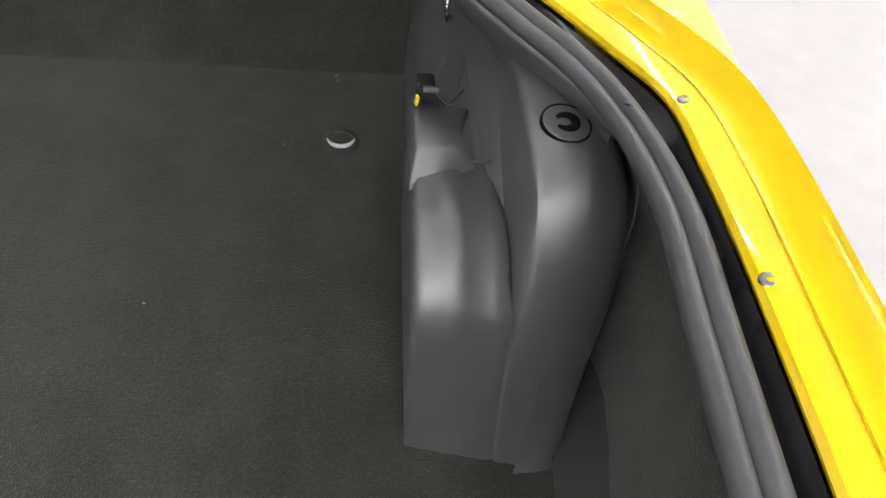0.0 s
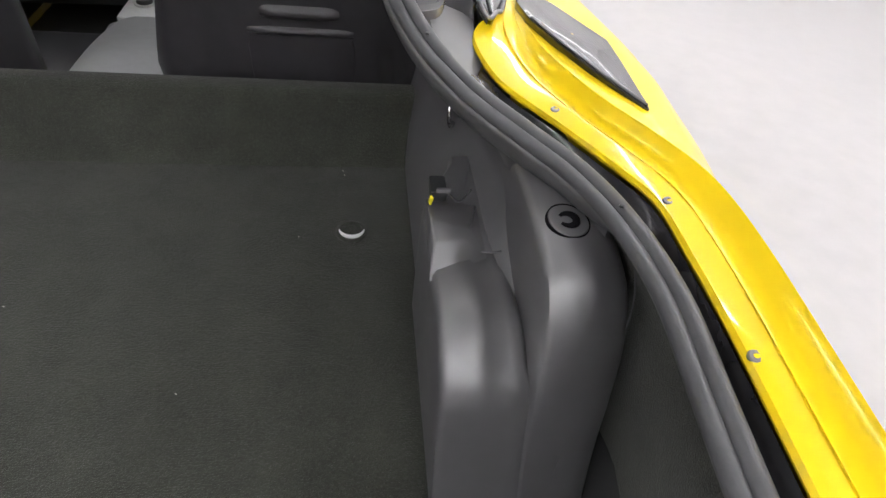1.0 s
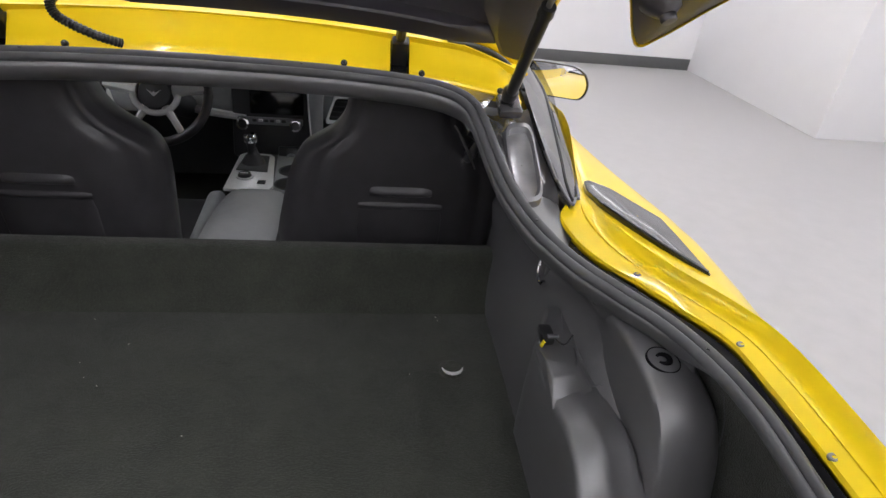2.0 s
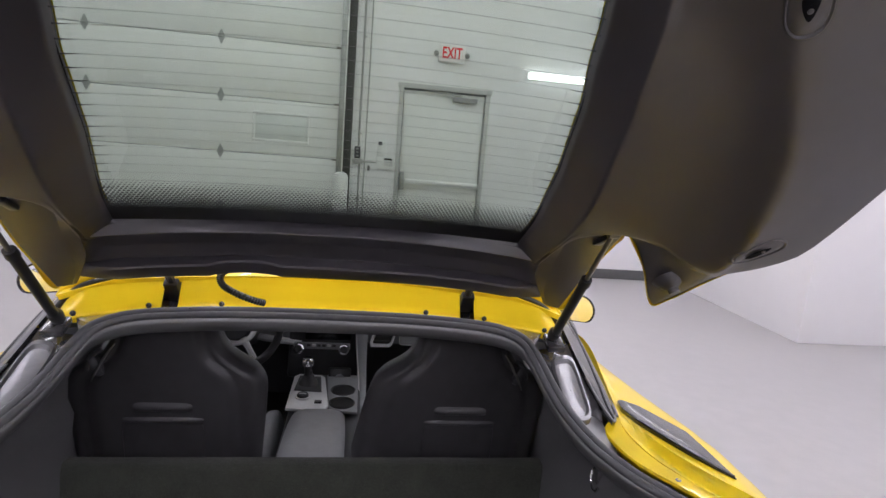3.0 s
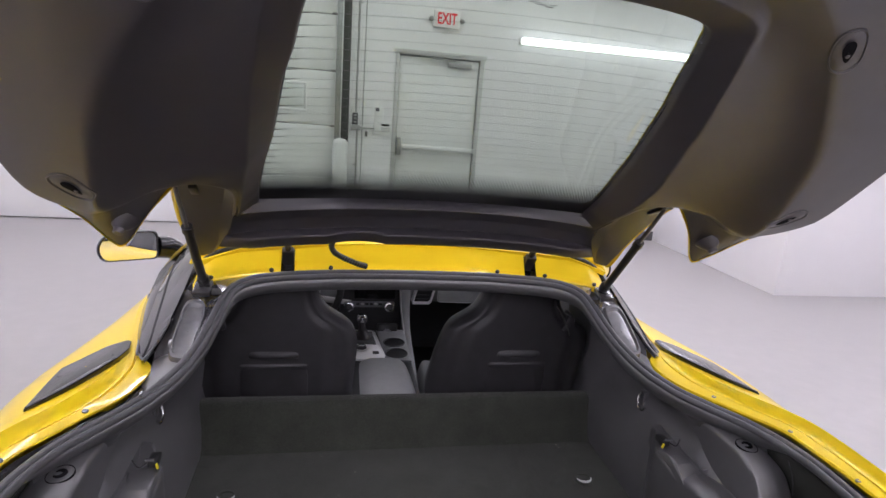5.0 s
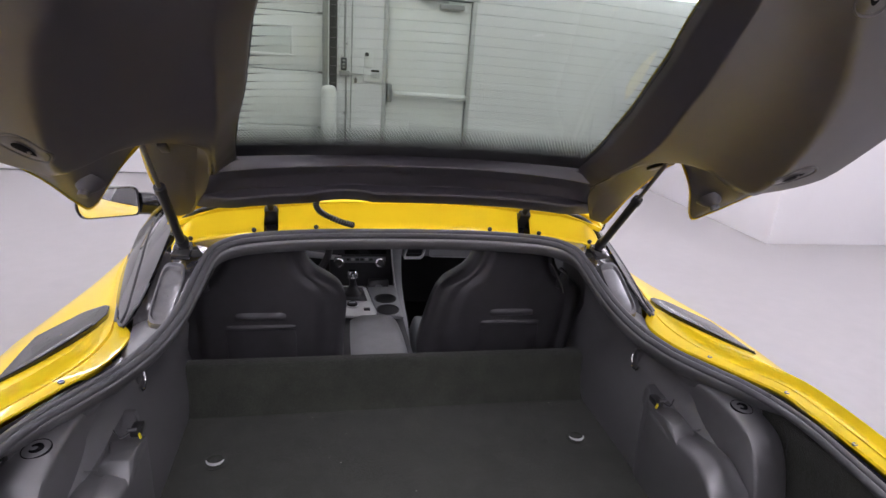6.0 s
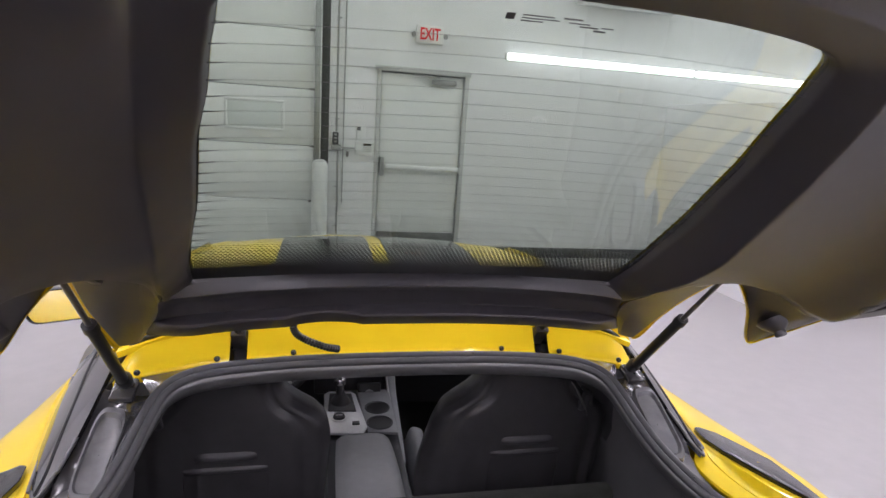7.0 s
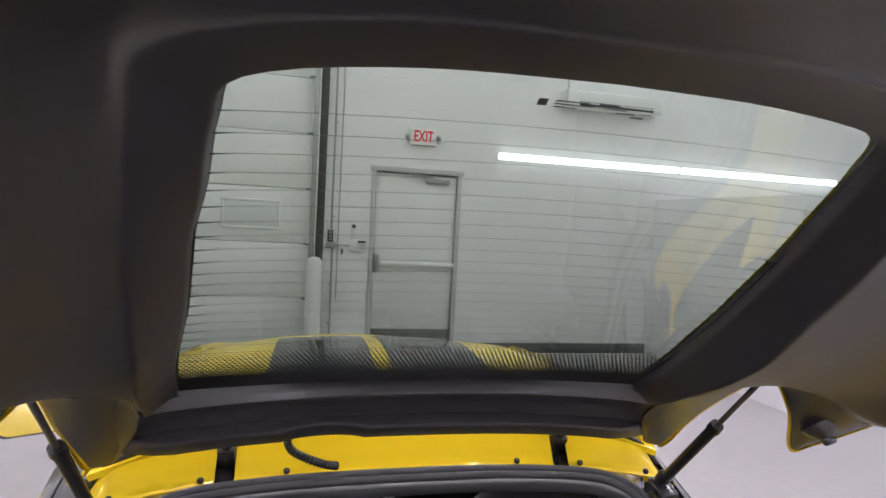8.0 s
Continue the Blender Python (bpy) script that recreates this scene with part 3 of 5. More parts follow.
for s in (1, -1):
    panel = loft(side_rows(s, 0.12, 1.75))
    skin = BVHTree.FromBMesh(panel)

    def on_skin(x, y, lift=0.0):
        at = skin.ray_cast(Vector((s * x, y, 1.3)), Vector((0, 0, -1)))[0]
        return Vector((at.x, at.y, at.z + lift))

    qp = part("quarter_panel", thick(panel, -0.002 * s), YELLOW, car, "glossy yellow rear quarter panel", 28)
    part("door_panel", thick(loft(side_rows(s, 1.75, 2.60)), -0.002 * s), YELLOW, car, "glossy yellow door skin")
    part("front_fender", thick(loft(side_rows(s, 2.60, 4.33)), -0.002 * s), YELLOW, car, "glossy yellow front fender")
    for x, y in ((0.646, 1.049), (0.704, 0.89), (0.694, 0.727), (0.682, 0.55)):
        sc = part("screw", lathe([(0.001, -0.004), (0.0056, -0.003), (0.0056, 0.0004), (0.0046, 0.0014), (0.0022, 0.0016), (0.0020, 0.0006), (0.001, 0.0006)], on_skin(x, y, 0.0010), (-s * 0.1, 0, 1), 16), DARK_METAL, qp, "dark round trim screw")
    # glossy black scoop on the haunch, flush with it
    vo = [(0.657, 1.330), (0.700, 1.305), (0.752, 1.208), (0.742, 1.12), (0.728, 1.008), (0.706, 1.045), (0.686, 1.088), (0.662, 1.155), (0.646, 1.22), (0.645, 1.28)]
    ring = [Vector((s * x, y, 0)) for x, y in vo]
    cen = sum(ring, Vector()) / len(ring)
    ring = rounded_loop(ring, 0.010)
    rows = []
    for f, lift in ((1.0, None), (0.998, -0.003), (1.0, 0.0), (0.985, 0.0014), (0.94, 0.0012), (0.8, 0.0012), (0.5, 0.0014), (0.2, 0.0014), (0.02, 0.0014)):
        row = []
        for p in ring:
            q = cen.lerp(p, f)
            proud = 0.003 + 0.007 * min(1.0, max(0.0, (0.742 - abs(q.x)) / 0.07))
            row.append(on_skin(abs(q.x), q.y, -0.004 if lift is None else proud + lift))
        rows.append(row)
    sv = part("scoop", loft(rows, closed_v=True), GLOSS_BLACK, qp, "glossy black air scoop insert", 40)
    # slim blade along its inner edge, and the inlet behind it
    blade = []
    for x, y, w in ((0.724, 1.018, 0.001), (0.704, 1.050, 0.002), (0.685, 1.092, 0.003), (0.662, 1.157, 0.0035), (0.648, 1.215, 0.0025)):
        up = 0.003 + 0.007 * min(1.0, (0.742 - x) / 0.07)
        blade.append([on_skin(x + 0.001, y, up - 0.002), on_skin(x + 0.0015, y, up + 0.002), on_skin(x + 0.002 + w * 0.6, y, up + 0.0032), on_skin(x + 0.002 + w * 1.5, y, up + 0.0030), on_skin(x + 0.002 + w * 1.8, y, up)])
    # Grey instead of gloss black: paints the lamp's reflection along the edge.
    part("blade", loft([list(c) for c in zip(*[catmull(c, 4) for c in zip(*blade)])]), JAMB_GREY, sv, "scoop edge in grey as a painted highlight", 50)
    # quarter window: black glass from the tip forwards to the pillar
    inner = catmull([(s * 0.600, 1.222, 0.979), (s * 0.577, 1.262, 1.006), (s * 0.563, 1.32, 1.044), (s * 0.553, 1.42, 1.092), (s * 0.550, 1.58, 1.145), (s * 0.545, 1.75, 1.165)], 5)
    outer = catmull([(s * 0.604, 1.222, 0.977), (s * 0.621, 1.262, 0.9745), (s * 0.642, 1.32, 0.970), (s * 0.672, 1.42, 0.961), (s * 0.718, 1.60, 0.946), (s * 0.748, 1.75, 0.935)], 5)
    rows = []
    for a, c in zip(inner, outer):
        bulge = Vector((s * 0.5, -0.1, 0.6)).normalized()
        w = (c - a).length
        rows.append([a + Vector((-s * 0.002, 0, -0.012)), a, *[a.lerp(c, k) + bulge * w * 0.14 * k * (1 - k) for k in (0.12, 0.3, 0.5, 0.7, 0.88)], c, c + Vector((0, 0, -0.012))])
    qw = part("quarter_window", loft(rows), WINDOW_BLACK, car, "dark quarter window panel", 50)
    edge = tube(catmull([inner[-1], inner[8], inner[4], (s * 0.596, 1.214, 0.980), outer[3], outer[8], outer[-1]], 5), 0.0028, 8)
    part("window_trim", edge, TRIM, qw)
    part("divider", tube([rows[i][4] + Vector((s * 0.0005, 0, 0.0005)) for i in range(1, len(rows))], 0.0022, 6), STRUT, qw, "dark window seam")
    # side glass and pillar up to the roof
    rows = []
    for y, xi, zi, xo, zo in ((1.753, 0.545, 1.165, 0.748, 0.935), (2.0, 0.535, 1.185, 0.755, 0.912), (2.3, 0.53, 1.155, 0.757, 0.895), (2.6, 0.57, 1.06, 0.755, 0.88), (2.90, 0.68, 0.93, 0.72, 0.885)):
        a, c = Vector((s * xi, y, zi)), Vector((s * xo, y, zo))
        rows.append([a.lerp(c, k) + Vector((s * 0.10, 0, 0.06)) * k * (1 - k) for k in (0, 0.25, 0.5, 0.75, 1)])
    part("side_window", loft(rows), DARK_GLASS, car, "dark tinted door window", 30)
    # black channel between seal and body
    rows = []
    ys = [1.40, 1.36, 1.30, 1.26, 1.215, 1.16, 1.10, 1.03, 0.965, 0.90, 0.83, 0.72, 0.55, 0.35, 0.2]
    for y in ys:
        near = min((p for p in half[4:-10] if p.x > 0.36), key=lambda p: abs(p.y - y))
        ix, iz = near.x + 0.020, near.z - 0.002
        if y > 1.22:
            ox = float(np.interp(y, [1.215, 1.262, 1.32, 1.42], [0.602, 0.581, 0.567, 0.556]))
            oz = float(np.interp(y, [1.215, 1.262, 1.32, 1.42], [0.975, 1.003, 1.041, 1.089]))
        else:
            q = min(SIDE, key=lambda v: abs(v - y))
            ox, oz = SIDE[q][0][0] + 0.002, SIDE[q][0][1] - 0.010
            if y < 0.3:
                ox = 0.60
        w = ox - ix
        dip = 0.020 + 0.10 * max(0, w - 0.05)
        rows.append([(s * (ix - 0.012), y, iz - 0.02), (s * ix, y, iz - 0.008), (s * (ix + w * 0.3), y, iz + (oz - iz) * 0.3 - dip), (s * (ix + w * 0.6), y, iz + (oz - iz) * 0.6 - dip), (s * (ix + w * 0.85), y, iz + (oz - iz) * 0.85 - dip * 0.6), (s * ox, y, oz - 0.002)])
    cols = [catmull(c, 3) for c in zip(*rows)]
    jb = part("hatch_channel", loft(list(zip(*cols))), JAMB_BLACK, car, "satin black painted hatch channel")
    # grey tray pressed into the channel below the strut
    m = Matrix(((s * 0.84, 0.02, 0.1, s * 0.519), (0.0, 0.90, -0.42, 1.262), (0.12, 0.42, 0.9, 1.026), (0, 0, 0, 1)))
    op = [(0.025 * math.copysign(abs(math.cos(t)) ** 0.5, math.cos(t)), (0.078 if math.sin(t) > 0 else 0.072) * (1 if math.sin(t) > 0 else -1) * abs(math.sin(t)) ** 0.45) for t in [2 * math.pi * i / 28 for i in range(28)]]
    rows = [[m @ Vector((x * f, y * f, z)) for x, y in op] for f, z in ((1.22, -0.006), (1.15, 0.004), (1.02, 0.004), (0.94, -0.004), (0.5, -0.005), (0.02, -0.005))]
    part("tray", loft(rows, closed_v=True), JAMB_GREY, jb, "grey recessed tray")
    # gas strut
    lo, hi = Vector((s * 0.505, 1.360, 1.106)), Vector((s * 0.503, 1.135, 1.372))
    mid = lo.lerp(hi, 0.60)
    st = part("gas_strut", tube([lo, lo.lerp(hi, 0.02), lo.lerp(hi, 0.57), lo.lerp(hi, 0.58)], [0.0085, 0.0098, 0.0098, 0.0088], 14), STRUT, car, "black gas strut with slim steel rod")
    part("collar", tube([lo.lerp(hi, 0.565), lo.lerp(hi, 0.61)], [0.0122, 0.011], 14), STRUT, st)
    part("rod", tube([lo.lerp(hi, 0.6), hi], 0.0045, 10), DARK_METAL, st, "steel strut rod")
    part("foot", box((0.04, 0.05, 0.016), (s * 0.507, 1.362, 1.088), 0.004, m=pose(0, 0, 0, 20, 0, 0)), JAMB_BLACK, st)
    part("socket", lathe([(0.001, -0.016), (0.013, -0.012), (0.014, 0.008), (0.009, 0.016), (0.001, 0.017)], lo + Vector((0, 0, 0.004)), (hi - lo), 12), STRUT, st)
    part("joint", lathe([(0.001, -0.01), (0.009, -0.009), (0.009, 0.009), (0.001, 0.01)], hi, (1, 0, 0), 10), DARK_METAL, st)

# rear header: yellow, in three pieces with hinge slots between them
HEAD = [(0, 1.462, 1.178, 1.436, 1.121), (0.15, 1.461, 1.177, 1.435, 1.120), (0.307, 1.458, 1.171, 1.433, 1.114), (0.338, 1.456, 1.169, 1.431, 1.112), (0.43, 1.446, 1.158, 1.422, 1.102), (0.49, 1.438, 1.142, 1.414, 1.094), (0.527, 1.43, 1.115, 1.408, 1.088), (0.540, 1.428, 1.094, 1.408, 1.084)]


def head_at(x):
    xs = [h[0] for h in HEAD]
    return [float(np.interp(abs(x), xs, [h[i] for h in HEAD])) for i in range(1, 5)]


def header_piece(x0, x1, name, label):
    rows = []
    n = 18
    for i in range(n + 1):
        x = x0 + (x1 - x0) * i / n
        yt, zt, yb, zb = head_at(x)
        yt += 0.012
        rows.append([(x, yt + 0.05, zt + 0.010), (x, yt + 0.008, zt + 0.004), (x, yt, zt), (x, yt + (yb - yt) * 0.05 + 0.0005, zt + (zb - zt) * 0.06), (x, yt + (yb - yt) * 0.3 + 0.001, zt + (zb - zt) * 0.3), (x, yt + (yb - yt) * 0.7 + 0.001, zt + (zb - zt) * 0.7), (x, yt + (yb - yt) * 0.93 + 0.001, zt + (zb - zt) * 0.93), (x, yb + 0.0005, zb + 0.002), (x, yb - 0.005, zb), (x, yb - 0.006, zb - 0.012)])
    return part(name, thick(loft(rows), 0.003), YELLOW, car, label, 35)


hp = header_piece(-0.305, 0.305, "header_panel", "glossy yellow roof header panel")
for s in (1, -1):
    header_piece(s * 0.338, s * 0.540, "header_corner", "glossy yellow roof header corner")
    yt, zt, yb, zb = head_at(0.32)
    hg = part("hinge", box((0.03, 0.07, 0.02), (s * 0.3215, yt + 0.01, zt - 0.03), 0.004, m=pose(0, 0, 0, -50, 0, 0)), STRUT, car, "black hatch hinge")
    part("hinge_arm", tube(catmull([(s * 0.3215, 1.47, 1.135), (s * 0.3215, 1.45, 1.165), (s * 0.3215, 1.425, 1.19), (s * 0.3215, 1.38, 1.215)], 4), 0.009, 8), STRUT, hg)
for x in (-0.50, -0.36, -0.215, 0.226, 0.36, 0.50):
    yt, zt, yb, zb = head_at(x)
    part("stud", lathe([(0.001, -0.004), (0.0058, -0.003), (0.0055, 0.001), (0.0032, 0.003), (0.0028, 0.006), (0.001, 0.0063)], (x, yb - 0.002, zb + 0.008), (0, -0.9, 0.4), 12), STRUT, hp, "black push stud")
for s in (1, -1):
    part("roof_rail", tube(catmull(flip(s, [(0.40, 1.486, 1.172), (0.47, 1.484, 1.167), (0.515, 1.482, 1.153), (0.545, 1.480, 1.133), (0.562, 1.478, 1.114)]), 5), [0.0115] * 14 + [0.0105, 0.009, 0.0075, 0.006, 0.005, 0.004, 0.003], 12), YELLOW, car, "glossy yellow roof rail edge")
    part("rail_seal", tube(catmull(flip(s, [(0.405, 1.468, 1.166), (0.465, 1.466, 1.158), (0.505, 1.463, 1.143), (0.532, 1.458, 1.121), (0.550, 1.450, 1.096)]), 5), 0.0065, 10), STRUT, car, "black rubber rail seal")
# black ledge below the header, headliner behind it
led = []
for p in half[:34]:
    yt, zt, yb, zb = head_at(min(p.x, 0.535))
    led.append([Vector((p.x * 1.01, p.y + 0.008, p.z + 0.0)), Vector((p.x * 1.01, p.y + 0.006, p.z + 0.006)), Vector((min(p.x * 1.10, 0.55), yb - 0.004, zb - 0.008)), Vector((min(p.x * 1.12, 0.56), yb + 0.05, zb + 0.004))])
bm = loft(led)
bm2 = loft([[Vector((-v.x, v.y, v.z)) for v in r] for r in led])
part("header_ledge", join(bm, bm2), JAMB_BLACK, car)

# roof with two black stripes, windscreen, bonnet
def roof_strip(x0, x1, name, material, label, lift=0.0):
    rows = []
    for y, z, hw in ((1.535 if lift else 1.475, 1.1885 if lift else 1.182, 0.535), (1.62, 1.197, 0.540), (1.85, 1.215, 0.540), (2.1, 1.212, 0.535), (2.35, 1.172, 0.53), (2.5, 1.128, 0.53)):
        r = []
        for i in range(11):
            x = x0 + (x1 - x0) * i / 10
            k = abs(x) / hw
            r.append((x, y - 0.03 * k * k, z - 0.028 * k ** 2 - 0.05 * max(0, k - 0.8) ** 1.5 * 5 + lift))
        rows.append(r)
    cols = [catmull(c, 4) for c in zip(*rows)]
    return part(name, thick(loft(list(zip(*cols))), 0.012 if not lift else 0.001), material, car, label)


roof_strip(-0.545, 0.545, "roof", YELLOW, "glossy yellow roof skin")
roof_strip(-0.28, -0.022, "roof_stripe", GLOSS_BLACK, "glossy black roof stripe", 0.0025)
roof_strip(0.022, 0.28, "roof_stripe", GLOSS_BLACK, "glossy black roof stripe", 0.0025)
rows = []
for y, z, hw in ((2.49, 1.118, 0.53), (2.76, 1.03, 0.60), (3.04, 0.925, 0.66)):
    rows.append([(hw * k, y + 0.05 * (1 - k * k), z - 0.02 * k * k) for k in (-1, -0.75, -0.5, -0.25, 0, 0.25, 0.5, 0.75, 1)])
part("windscreen", thick(loft(rows), 0.005), DARK_GLASS, car, "dark raked windscreen")
rows = []
for y, z, hw in ((3.02, 0.925, 0.62), (3.3, 0.91, 0.60), (3.6, 0.875, 0.48), (3.9, 0.80, 0.36), (4.1, 0.69, 0.24), (4.33, 0.51, 0.08)):
    rows.append([(hw * k, y + 0.10 * (1 - k * k), z + 0.02 * (1 - k * k)) for k in (-1, -0.6, -0.2, 0.2, 0.6, 1)])
part("bonnet", thick(loft([list(c) for c in zip(*[catmull(c, 4) for c in zip(*rows)])]), 0.01), YELLOW, car, "glossy yellow bonnet")
# tail
rows = []
for z, y, hw in ((0.955, 0.105, 0.50), (0.975, 0.06, 0.60), (0.90, 0.03, 0.72), (0.75, 0.02, 0.80), (0.5, 0.05, 0.81), (0.25, 0.12, 0.79)):
    rows.append([(hw * k, y + 0.10 * k ** 4, z - 0.01 * k * k) for k in (-1, -0.85, -0.6, -0.3, 0, 0.3, 0.6, 0.85, 1)])
part("rear_bumper", thick(loft(rows), 0.01), YELLOW, car, "glossy yellow rear bumper")
part("underbody", box((1.60, 4.0, 0.05), (0, 2.15, 0.2), 0.01), DASH, car)
for s in (1, -1):
    for y, r in ((0.80, 0.345), (3.52, 0.335)):
        w = part("wheel", lathe([(0.22, -0.13), (r - 0.02, -0.135), (r, -0.10), (r, 0.10), (r - 0.02, 0.135), (0.22, 0.13)], (s * 0.79, y, r), (1, 0, 0), 32), TYRE, car, "wide black tyre")
        rim = lathe([(0.05, 0.10), (0.22, 0.125), (0.235, 0.135), (0.22, 0.09), (0.21, -0.1)], (s * 0.79, y, r), (s, 0, 0), 32)
        for i in range(5):
            box((0.03, 0.05, 0.2), (s * 0.895, y + 0.12 * math.sin(1.2566 * i), r + 0.12 * math.cos(1.2566 * i)), 0.008, m=pose(0, 0, 0, -72 * i, 0, 0), bm=rim)
        part("rim", rim, DARK_METAL, w)


# door mirrors
def door_mirror(s):
    c = Vector((0.908, 2.30, 0.902)) if s > 0 else Vector((-0.983, 2.30, 0.930))
    prof = [(-0.104, -0.052), (-0.104, 0.050), (-0.085, 0.060), (0.05, 0.056), (0.086, 0.040), (0.106, 0.006), (0.104, -0.028), (0.086, -0.054)]
    turn = pose(c.x, c.y, c.z, 83, 0, -18 if s > 0 else 21)
    ring = rounded_loop([Vector((s * x, z, 0)) for x, z in prof], 0.022)
    rows = []
    for f, d in ((0.90, -0.006), (0.93, 0.002), (0.97, 0.004), (1.0, 0.0), (1.02, -0.03), (0.97, -0.075), (0.80, -0.11), (0.45, -0.13), (0.02, -0.135)):
        rows.append([turn @ Vector((p.x * f, p.y * f, d)) for p in ring])
    mm = part("door_mirror", loft(rows, closed_v=True), GLOSS_BLACK, car, "gloss black door mirror housing")
    g = bmesh.new()
    g.faces.new([g.verts.new(turn @ Vector((p.x * 0.92, p.y * 0.92, -0.003))) for p in ring])
    part("mirror_glass", thick(g, 0.003), MIRROR, mm, "reflecting mirror glass")
    inn = c + Vector((-s * 0.085, 0.06, -0.012))
    part("stalk", tube(catmull([inn, inn + Vector((-s * 0.045, 0.03, -0.012)), inn + Vector((-s * 0.075, 0.045, -0.04)), (s * 0.775, 2.40, 0.86)], 5), [0.044] * 5 + [0.040] * 5 + [0.034] * 6, 12), GLOSS_BLACK, mm)


door_mirror(1)
door_mirror(-1)

# ---- hatch: shaped as closed, then turned open about its hinge ----
HINGE = Vector((0, 1.47, 1.18))
OPEN = Matrix.Translation(HINGE) @ Matrix.Rotation(radians(-49), 4, "X") @ Matrix.Translation(-HINGE)
# rings from the glass outwards: glass edge, ledge, bowl, crest, lip, edge
RINGS = [
    ((0, 1.243, 1.152), (0, 1.256, 1.142), (0, 1.270, 1.158), (0, 1.318, 1.160), (0, 1.345, 1.150), (0, 1.380, 1.146)),
    ((0.14, 1.245, 1.151), (0.15, 1.260, 1.141), (0.15, 1.274, 1.157), (0.15, 1.322, 1.159), (0.16, 1.349, 1.149), (0.165, 1.384, 1.145)),
    ((0.27, 1.250, 1.146), (0.30, 1.274, 1.136), (0.30, 1.287, 1.152), (0.305, 1.334, 1.154), (0.32, 1.362, 1.144), (0.335, 1.398, 1.140)),
    ((0.345, 1.250, 1.142), (0.385, 1.288, 1.130), (0.398, 1.300, 1.146), (0.415, 1.344, 1.146), (0.435, 1.374, 1.138), (0.48, 1.425, 1.134)),
    ((0.372, 1.250, 1.140), (0.420, 1.292, 1.120), (0.428, 1.298, 1.122), (0.432, 1.305, 1.124), (0.436, 1.310, 1.126), (0.531, 1.450, 1.118), (0.438, 1.314, 1.136)),
    ((0.374, 1.236, 1.138), (0.414, 1.250, 1.098), (0.420, 1.250, 1.098), (0.424, 1.251, 1.099), (0.427, 1.252, 1.101), (0.538, 1.345, 1.117), (0.428, 1.252, 1.114)),
    ((0.373, 1.17, 1.124), (0.406, 1.160, 1.060), (0.412, 1.160, 1.060), (0.416, 1.160, 1.061), (0.418, 1.160, 1.063), (0.538, 1.212, 1.102), (0.420, 1.160, 1.078)),
    ((0.367, 1.12, 1.113), (0.400, 1.105, 1.038), (0.408, 1.104, 1.037), (0.420, 1.101, 1.036), (0.428, 1.102, 1.038), (0.528, 1.150, 1.080), (0.430, 1.104, 1.052)),
    ((0.362, 1.09, 1.107), (0.396, 1.065, 1.026), (0.430, 1.066, 1.026), (0.474, 1.076, 1.024), (0.490, 1.088, 1.034), (0.512, 1.108, 1.056)),
    ((0.353, 1.03, 1.095), (0.389, 1.01, 1.012), (0.45, 1.010, 1.020), (0.532, 1.062, 0.996), (0.548, 1.077, 1.000), (0.560, 1.155, 1.024)),
    ((0.343, 0.97, 1.082), (0.383, 0.955, 1.006), (0.48, 0.96, 1.020), (0.584, 1.076, 0.970), (0.600, 1.091, 0.976), (0.612, 1.236, 1.002)),
    ((0.338, 0.94, 1.076), (0.380, 0.925, 1.003), (0.49, 0.925, 1.020), (0.610, 1.062, 0.946), (0.628, 1.094, 0.964), (0.636, 1.216, 0.998)),
    ((0.333, 0.91, 1.070), (0.376, 0.895, 1.000), (0.50, 0.90, 1.026), (0.608, 1.000, 0.935), (0.646, 1.080, 0.958), (0.662, 1.130, 0.985)),
    ((0.322, 0.845, 1.056), (0.370, 0.83, 0.993), (0.49, 0.84, 1.020), (0.586, 0.908, 0.933), (0.700, 1.000, 0.955), (0.728, 1.030, 0.983)),
    ((0.305, 0.78, 1.042), (0.356, 0.758, 0.986), (0.47, 0.77, 1.005), (0.552, 0.812, 0.935), (0.712, 0.83, 0.950), (0.752, 0.865, 0.982)),
    ((0.289, 0.702, 1.026), (0.341, 0.677, 0.978), (0.353, 0.676, 0.977), (0.485, 0.705, 0.940), (0.705, 0.60, 0.940), (0.757, 0.60, 0.972)),
    ((0.265, 0.658, 1.018), (0.312, 0.618, 0.973), (0.326, 0.609, 0.970), (0.400, 0.598, 0.940), (0.62, 0.36, 0.922), (0.67, 0.29, 0.955)),
    ((0.15, 0.642, 1.016), (0.17, 0.590, 0.972), (0.20, 0.555, 0.955), (0.22, 0.49, 0.915), (0.30, 0.27, 0.902), (0.33, 0.19, 0.935)),
    ((0, 0.639, 1.016), (0, 0.588, 0.972), (0, 0.55, 0.955), (0, 0.475, 0.910), (0, 0.25, 0.895), (0, 0.17, 0.928)),
]


def crown(x, y, half):
    """How far the hatch bows up between its sides."""
    k = max(0.0, 1 - (x / half) ** 2)
    return 0.0, k * float(np.interp(y, [0.3, 0.65, 1.25], [0.012, 0.018, 0.012]))


def bowed(p, half):
    dy, dz = crown(p[0], p[1], half)
    return Vector((p[0], p[1] + dy, p[2] + dz))


def ring_lines(n=5):
    lines = []
    for k in range(7):
        pts = [r[min(k, len(r) - 1)] for r in RINGS]
        front, rear = [Vector(p) for p in pts[:5]], [bowed(p, (0.31, 0.39, 0.50, 0.57, 0.72, 0.76, 0.76)[k]) for p in pts[15:]]
        lines.append(catmull(front + [Vector(p) for p in pts[5:15]] + rear, n))
    return [ln + [Vector((-p.x, p.y, p.z)) for p in ln[-2:0:-1]] for ln in lines]


RL = ring_lines()


